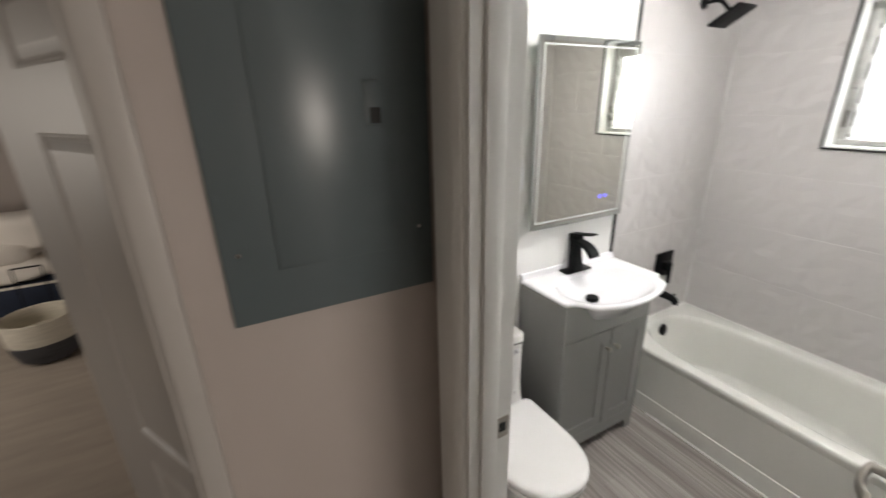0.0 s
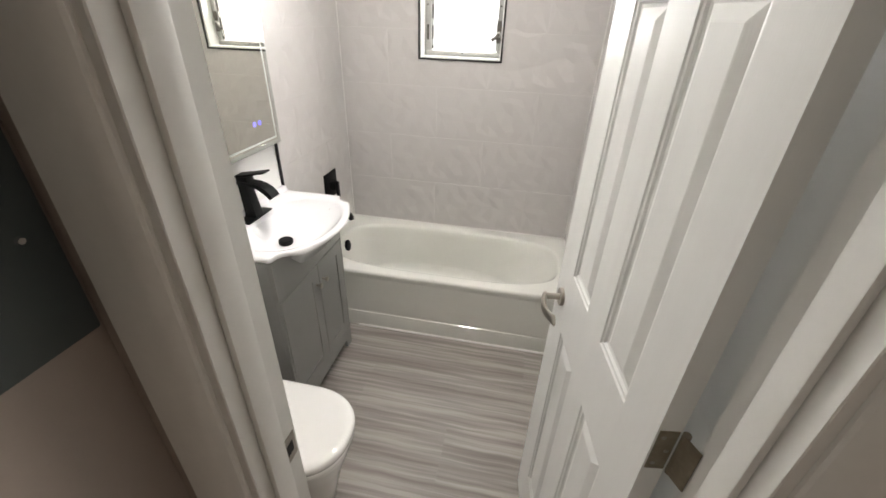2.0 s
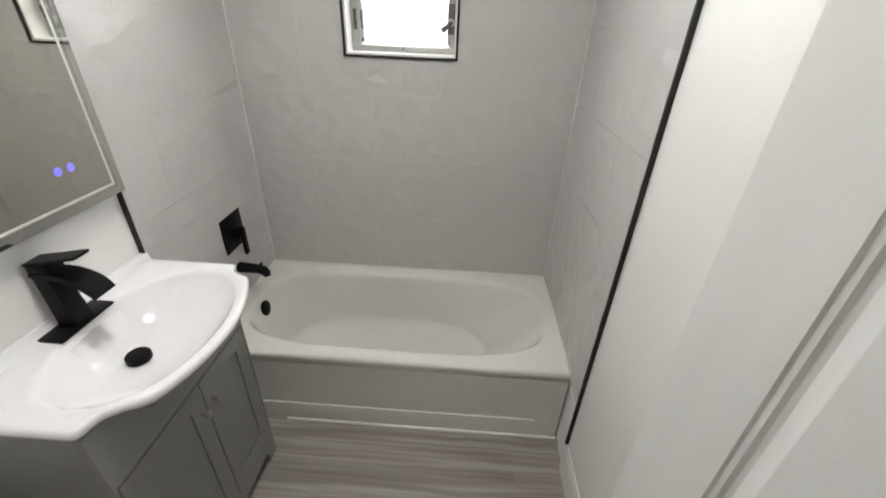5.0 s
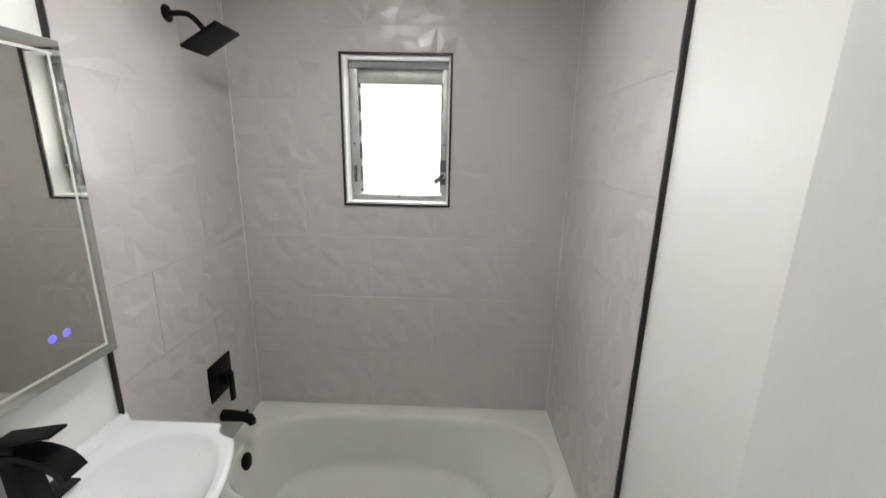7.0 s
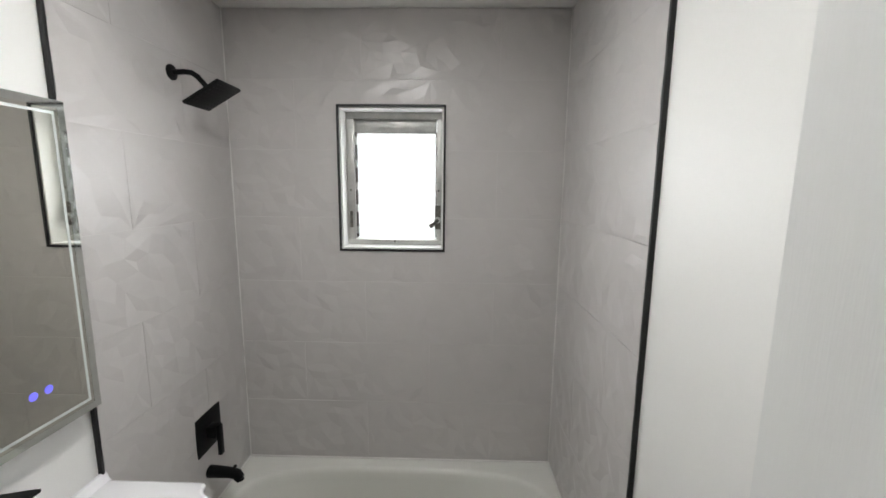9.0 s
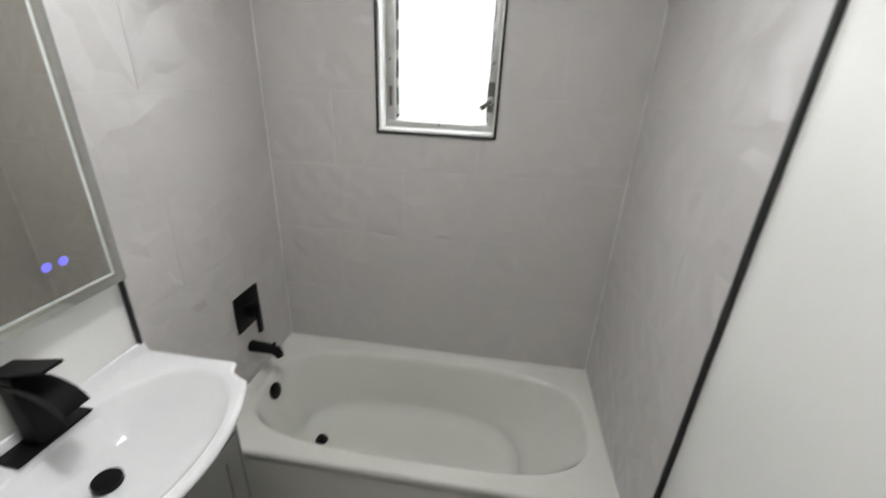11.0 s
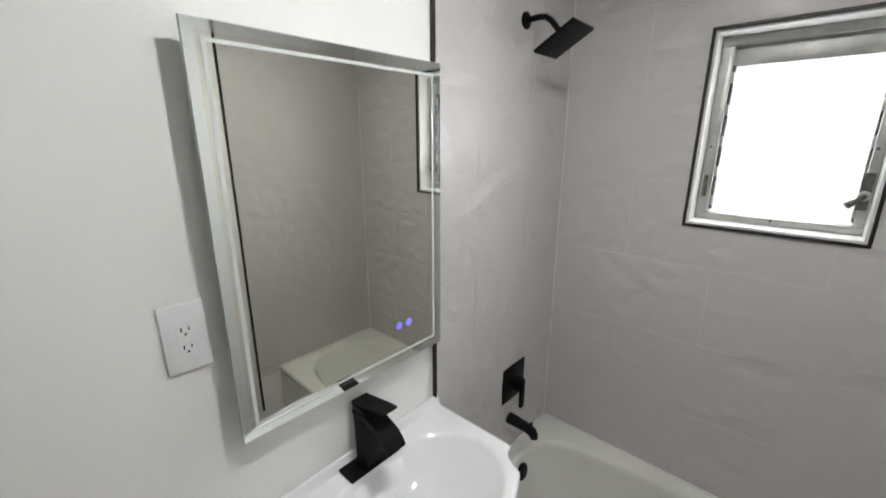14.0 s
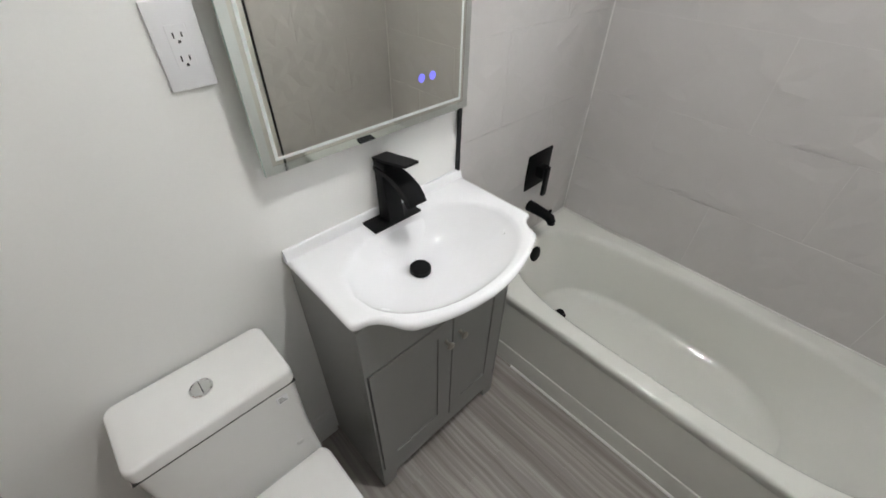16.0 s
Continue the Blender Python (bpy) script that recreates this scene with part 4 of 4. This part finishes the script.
# toilet
def toilet():
    t = thing("toilet", "white one-piece skirted toilet with closed lid", "toilet", at=(0, 0, 0))
    cx = 0.855
    N = 40

    def dshape(hw, y0, y1, r=0.03, e=2.3, k=0.30):
        """Outline with a straight back at y1 and a rounded nose at y0."""
        ym = y0 + (y1 - y0) * 0.48
        pts = []
        for i in range(N + 1):
            a = math.pi + math.pi * i / N
            c, s = math.cos(a), math.sin(a)
            pts.append((cx + hw * math.copysign(abs(c) ** (2 / e), c), ym + (ym - y0) * math.copysign(abs(s) ** (2 / e), s)))
        for i in range(7):
            a = radians(90 * i / 6)
            pts.append((cx + hw - r + r * math.cos(a), y1 - r + r * math.sin(a)))
        for i in range(7):
            a = radians(90 + 90 * i / 6)
            pts.append((cx - hw + r + r * math.cos(a), y1 - r + r * math.sin(a)))
        return pts
    Z = lambda pts, z: [(x, y, z) for x, y in pts]
    part("bowl", loft([Z(dshape(0.105, 0.930, 1.515, 0.02), 0.0), Z(dshape(0.110, 0.920, 1.515, 0.02), 0.02), Z(dshape(0.122, 0.902, 1.515, 0.02), 0.12), Z(dshape(0.145, 0.872, 1.515, 0.02), 0.24),
                       Z(dshape(0.166, 0.842, 1.515, 0.02), 0.33), Z(dshape(0.172, 0.833, 1.515, 0.02), 0.37), Z(dshape(0.170, 0.835, 1.515, 0.02), 0.382)]), CERAMIC, t, sharp=45)
    part("seat", loft([Z(dshape(0.176, 0.828, 1.270), 0.383), Z(dshape(0.179, 0.825, 1.272), 0.388), Z(dshape(0.179, 0.825, 1.272), 0.400), Z(dshape(0.176, 0.828, 1.270), 0.404)]), CERAMIC, t, "white toilet seat ring", sharp=45)
    part("lid", loft([Z(dshape(0.175, 0.826, 1.284), 0.4065), Z(dshape(0.179, 0.822, 1.286), 0.411), Z(dshape(0.181, 0.820, 1.287), 0.424), Z(dshape(0.179, 0.822, 1.286), 0.433), Z(dshape(0.172, 0.830, 1.280), 0.4385), Z(dshape(0.155, 0.850, 1.265), 0.4405), Z(dshape(0.10, 0.92, 1.22), 0.4415)]), CERAMIC, t, "closed glossy white lid", sharp=45)
    for x in (cx - 0.075, cx + 0.075):
        part("hinge_cap", box(x - 0.022, x + 0.022, 1.288, 1.303, 0.382, 0.402, r=0.004), CHROME, t, "chrome hinge cap")
    tank = []
    for z, hw, yf in ((0.375, 0.175, 1.300), (0.42, 0.175, 1.322), (0.50, 0.175, 1.332), (0.62, 0.177, 1.3335), (0.7045, 0.178, 1.3335)):
        tank.append([(x, y, z) for x, y in rounded_rect(cx - hw, cx + hw, yf, 1.515, 0.020, 5)])
    part("tank", loft(tank), CERAMIC, t, sharp=45)
    lid = [[(x, y, z) for x, y in rounded_rect(cx - hw, cx + hw, yf, 1.517, 0.020, 5)] for z, hw, yf in ((0.7085, 0.173, 1.340), (0.7115, 0.181, 1.331), (0.742, 0.181, 1.331), (0.749, 0.179, 1.333), (0.752, 0.175, 1.337))]
    part("tank_lid", loft(lid), CERAMIC, t, sharp=45)
    part("seam", box(cx - 0.1790, cx + 0.1790, 1.3325, 1.51, 0.7046, 0.7084), SLOT, t, "dark joint under the tank lid")
    btn = part("flush_button", lathe([(0.0005, 0), (0.0255, 0), (0.0255, 0.004), (0.0225, 0.0062), (0.0215, 0.0045), (0.0005, 0.0052)], 32, pose(0.858, 1.428, 0.751)), CHROME, t, "round chrome dual flush button")
    part("button_split", box(0.8572, 0.8588, 1.410, 1.446, 0.7555, 0.7566), SLOT, btn)
    part("sticker", box(0.975, 1.003, 1.3315, 1.3340, 0.655, 0.682, r=0.0005, seg=1), PLASTIC, t, "small faded water sticker")
    for k in range(3):
        part("sticker_mark", box(0.979, 0.999 - 0.004 * k, 1.3308, 1.3314, 0.660 + 0.007 * k, 0.663 + 0.007 * k), GREY, t)
    part("side_cap", lathe([(0.0005, 0), (0.011, 0), (0.010, 0.003), (0.0005, 0.004)], 18, pose(0.985, 1.328, 0.452, 90, 0, 0)), CERAMIC, t)


toilet()

# bedroom beyond the hall: bed, basket
bed = thing("bed", "bed with rumpled white bedding and navy base", "bed", at=(-2.05, 5.05, 0))
part("base", box(-0.85, 0.62, -0.45, 0.50, 0.06, 0.33, r=0.02), NAVY, bed, "navy upholstered bed base")
for x in (-0.8, 0.57):
    for y in (-0.40, 0.45):
        part("leg", box(x - 0.03, x + 0.03, y - 0.03, y + 0.03, 0, 0.06), CHARCOAL, bed)
part("trim_rail", box(-0.86, 0.63, -0.462, -0.44, 0.325, 0.345, r=0.004), BEDDING, bed)


def cushion(x0, x1, y0, y1, z0, z1, seed):
    bm = box(x0, x1, y0, y1, z0, z1)
    bmesh.ops.subdivide_edges(bm, edges=bm.edges[:], cuts=9, use_grid_fill=True)
    c, h = Vector(((x0 + x1) / 2, (y0 + y1) / 2, (z0 + z1) / 2)), Vector(((x1 - x0) / 2, (y1 - y0) / 2, (z1 - z0) / 2))
    for v in bm.verts:
        q = Vector([(v.co[i] - c[i]) / h[i] for i in range(3)])
        k = (abs(q.x) ** 5 + abs(q.y) ** 5 + abs(q.z) ** 5) ** 0.2
        q = q / max(k, 1e-6) * max(abs(q.x), abs(q.y), abs(q.z))
        v.co = c + Vector([q[i] * h[i] for i in range(3)]) + noise.noise_vector(v.co * 5 + Vector((seed, 0, 0))) * 0.03
    return bm


part("mattress", cushion(-0.84, 0.61, -0.44, 0.50, 0.34, 0.54, 1), BEDDING, bed)
part("duvet", cushion(-0.80, 0.45, -0.46, 0.44, 0.50, 0.72, 5), BEDDING, bed, "rumpled white duvet")
part("pillow", cushion(0.05, 0.60, -0.36, 0.02, 0.62, 0.92, 9), BEDDING, bed, "plump white pillow")
part("pillow", cushion(-0.55, 0.02, -0.30, 0.10, 0.66, 0.98, 12), BEDDING, bed, "plump white pillow")
tray = thing("side_table", "slim black metal table frame beside the bed", "table", at=(-1.62, 4.50, 0.0))
for a in ((-0.10, 0.10, -0.006, 0.006, 0.40, 0.412), (-0.10, 0.10, -0.006, 0.006, 0.52, 0.532), (-0.10, -0.09, -0.006, 0.006, 0.0, 0.52), (0.09, 0.10, -0.006, 0.006, 0.0, 0.52)):
    part("bar", box(*a), BLACK, tray)
bk = thing("basket", "two-tone woven basket, cream above charcoal", "basket", at=(-1.42, 3.86, 0))
part("lower_band", lathe([(0.001, 0.0), (0.15, 0.0), (0.185, 0.03), (0.21, 0.10), (0.215, 0.165)], 40), CHARCOAL, bk, "charcoal woven lower half")
part("upper_band", lathe([(0.216, 0.166), (0.221, 0.20), (0.224, 0.28), (0.226, 0.335), (0.219, 0.341), (0.213, 0.335), (0.205, 0.20), (0.18, 0.18), (0.001, 0.18)], 40), CREAM, bk, "cream woven upper half")

# floor tiles
TW, TLEN = 0.305, 0.610
tile_bm = {}


def floor_tile(x0, x1, y0, y1):
    key = (round(x1 - x0, 4), round(y1 - y0, 4))
    if key not in tile_bm:
        w, h = key
        bm = box(0, w, 0, h, -0.004, 0.0)
        tile_bm[key] = finish(bm, "floor_tile", FLOOR, floor).data
        ob = bpy.data.objects[floor.children[-1].name]
    else:
        ob = new("floor_tile", tile_bm[key])
        ob.parent = floor
    ob.location = (x0, y0, 0)


row = 0
x = XD0 + 0.025
while x < TUBX + 0.02:
    xe = min(x + TW, TUBX + 0.03)
    y = YR - (0.19, 0.40, 0.05)[row % 3] * 1.0
    while y < YL:
        a, b = max(y, YR + 0.001), min(y + TLEN, YL - 0.001)
        if b - a > 0.02:
            floor_tile(x + 0.0004, xe - 0.0004, a + 0.0004, b - 0.0004)
        y += TLEN
    x += TW
    row += 1

# faceted wall tiles
from mathutils import geometry as geo2d

TH, TL = 0.3050, 0.6100


def facet_field(seed):
    """Points of one tile's folded relief and the triangles between them: a few star-shaped peaks amid wide, shallow folds."""
    rng = random.Random(seed)
    pts, hs = [(0, 0), (TL, 0), (TL, TH), (0, TH)], [0.003] * 4
    for k in range(1, 5):
        for v in (0, TH):
            pts.append((TL * (k + rng.uniform(-0.3, 0.3)) / 5, v))
            hs.append(rng.choice((0.0022, 0.0036, 0.0052)))
    for u in (0, TL):
        pts.append((u, TH * rng.uniform(0.35, 0.65)))
        hs.append(rng.choice((0.0022, 0.0048)))
    far = lambda p, d: all(((p[0] - q[0]) / 1.5) ** 2 + (p[1] - q[1]) ** 2 > d * d for q in pts)
    hubs, tries = 0, 0
    while hubs < 4 and tries < 400:
        tries += 1
        p = (rng.uniform(0.07, TL - 0.07), rng.uniform(0.06, TH - 0.06))
        if not far(p, 0.060):
            continue
        hubs += 1
        up = rng.random() < 0.6
        pts.append(p)
        hs.append(0.0118 if up else 0.0010)
        n, a0 = rng.choice((5, 6, 7)), rng.uniform(0, 6.28)
        for k in range(n):
            a, r = a0 + 6.283 * (k + rng.uniform(-0.2, 0.2)) / n, rng.uniform(0.035, 0.062)
            q = (p[0] + r * 1.6 * math.cos(a), p[1] + r * math.sin(a))
            if 0.02 < q[0] < TL - 0.02 and 0.02 < q[1] < TH - 0.02 and far(q, 0.022):
                pts.append(q)
                hs.append((0.0016 if k % 2 else 0.0060) if up else (0.0084 if k % 2 else 0.0040))
    for _ in range(500):
        p = (rng.uniform(0.02, TL - 0.02), rng.uniform(0.02, TH - 0.02))
        if far(p, 0.032):
            pts.append(p)
            hs.append(rng.choice((0.0014, 0.0040, 0.0072, 0.0088)))
    v, _, f, *_ = geo2d.delaunay_2d_cdt([Vector(p) for p in pts], [], [], 0, 1e-5)
    return [(p[0], p[1], 0.0046 + 0.62 * hs[i]) for i, p in enumerate(pts)], [tuple(t) for t in f]


FIELDS = [facet_field(s) for s in (3, 8, 21, 34)]
tile_cache = {}


def wall_tile(field, rects):
    """Mesh of the part of a tile's relief inside the rectangles (u0, u1, v0, v1), with its edges turned down to the wall."""
    key = (field, tuple(tuple(round(c, 4) for c in r) for r in rects))
    if key in tile_cache:
        return tile_cache[key]
    pts, tris = FIELDS[field]
    bm = bmesh.new()
    for u0, u1, v0, v1 in rects:
        o = bmesh.new()
        vs = [o.verts.new(p) for p in pts]
        for t in tris:
            o.faces.new([vs[i] for i in t])
        for co, no in (((u0, 0, 0), (-1, 0, 0)), ((u1, 0, 0), (1, 0, 0)), ((0, v0, 0), (0, -1, 0)), ((0, v1, 0), (0, 1, 0))):
            bmesh.ops.bisect_plane(o, geom=o.verts[:] + o.edges[:] + o.faces[:], plane_co=co, plane_no=no, clear_outer=True, dist=1e-6)
        if o.faces:
            edge = [e for e in o.edges if len(e.link_faces) == 1]
            ext = bmesh.ops.extrude_edge_only(o, edges=edge)
            for g in ext["geom"]:
                if isinstance(g, bmesh.types.BMVert):
                    g.co.z = -0.004
        merged(bm, o)
    bmesh.ops.recalc_face_normals(bm, faces=bm.faces)
    for f in bm.faces:
        f.smooth = False
    me = bpy.data.meshes.new("wall_tile")
    bm.to_mesh(me)
    bm.free()
    me.materials.append(TILE)
    tile_cache[key] = me
    return me


def tile_wall(parent, to_world, u_min, u_max, firsts, hole=None, salt=0):
    """Lay running-bond tiles on a wall; to_world maps (u, v, height) to the room."""
    g = 0.0006
    z, r = 1.025 - 2 * TH, 0
    while z < CEILZ:
        u = firsts[r % 2] - 3 * TL
        while u < u_max:
            a0, a1, b0, b1 = max(u, u_min), min(u + TL, u_max), max(z, ROWS0 - 0.006), min(z + TH, CEILZ)
            if a1 - a0 > 0.01 and b1 - b0 > 0.01:
                base = (a0 - u + g, a1 - u - g, b0 - z + g, b1 - z - g)
                rects = [base]
                if hole:
                    h0, h1, k0, k1 = hole[0] - u, hole[1] - u, hole[2] - z, hole[3] - z
                    if h0 < base[1] and h1 > base[0] and k0 < base[3] and k1 > base[2]:
                        rects = [q for q in ((base[0], min(h0, base[1]), base[2], base[3]), (max(h1, base[0]), base[1], base[2], base[3]),
                                             (max(h0, base[0]), min(h1, base[1]), base[2], min(k0, base[3])), (max(h0, base[0]), min(h1, base[1]), max(k1, base[2]), base[3])) if q[1] - q[0] > 0.003 and q[3] - q[2] > 0.003]
                if rects:
                    k = (r * 7 + round((u + 5) / TL * 2) * 3 + salt) % len(FIELDS)
                    ob = new("wall_tile", wall_tile(k, rects))
                    ob.parent = parent
                    ob.matrix_world = to_world @ Matrix.Translation((u, z, 0))
            u += TL
        z += TH
        r += 1


obs = bpy.data.objects
# u runs along y on the window wall, along x on the end walls; height points into the room
tile_wall(obs["wall_window"], Matrix(((0, 0, -1, 2.606), (1, 0, 0, 0), (0, 1, 0, 0), (0, 0, 0, 1))), 0.002, 1.518, (0.302, 0.605), (WY0, WY1, WZ0, WZ1), 0)
tile_wall(obs["wall_mirror"], Matrix(((1, 0, 0, 0), (0, 0, -1, 1.526), (0, 1, 0, 0), (0, 0, 0, 1))), 1.788, 2.600, (2.600, 2.295), None, 1)
tile_wall(obs["wall_tub_end"], Matrix(((1, 0, 0, 0), (0, 0, 1, -0.007), (0, 1, 0, 0), (0, 0, 0, 1))), 1.765, 2.600, (2.600, 2.295), None, 2)
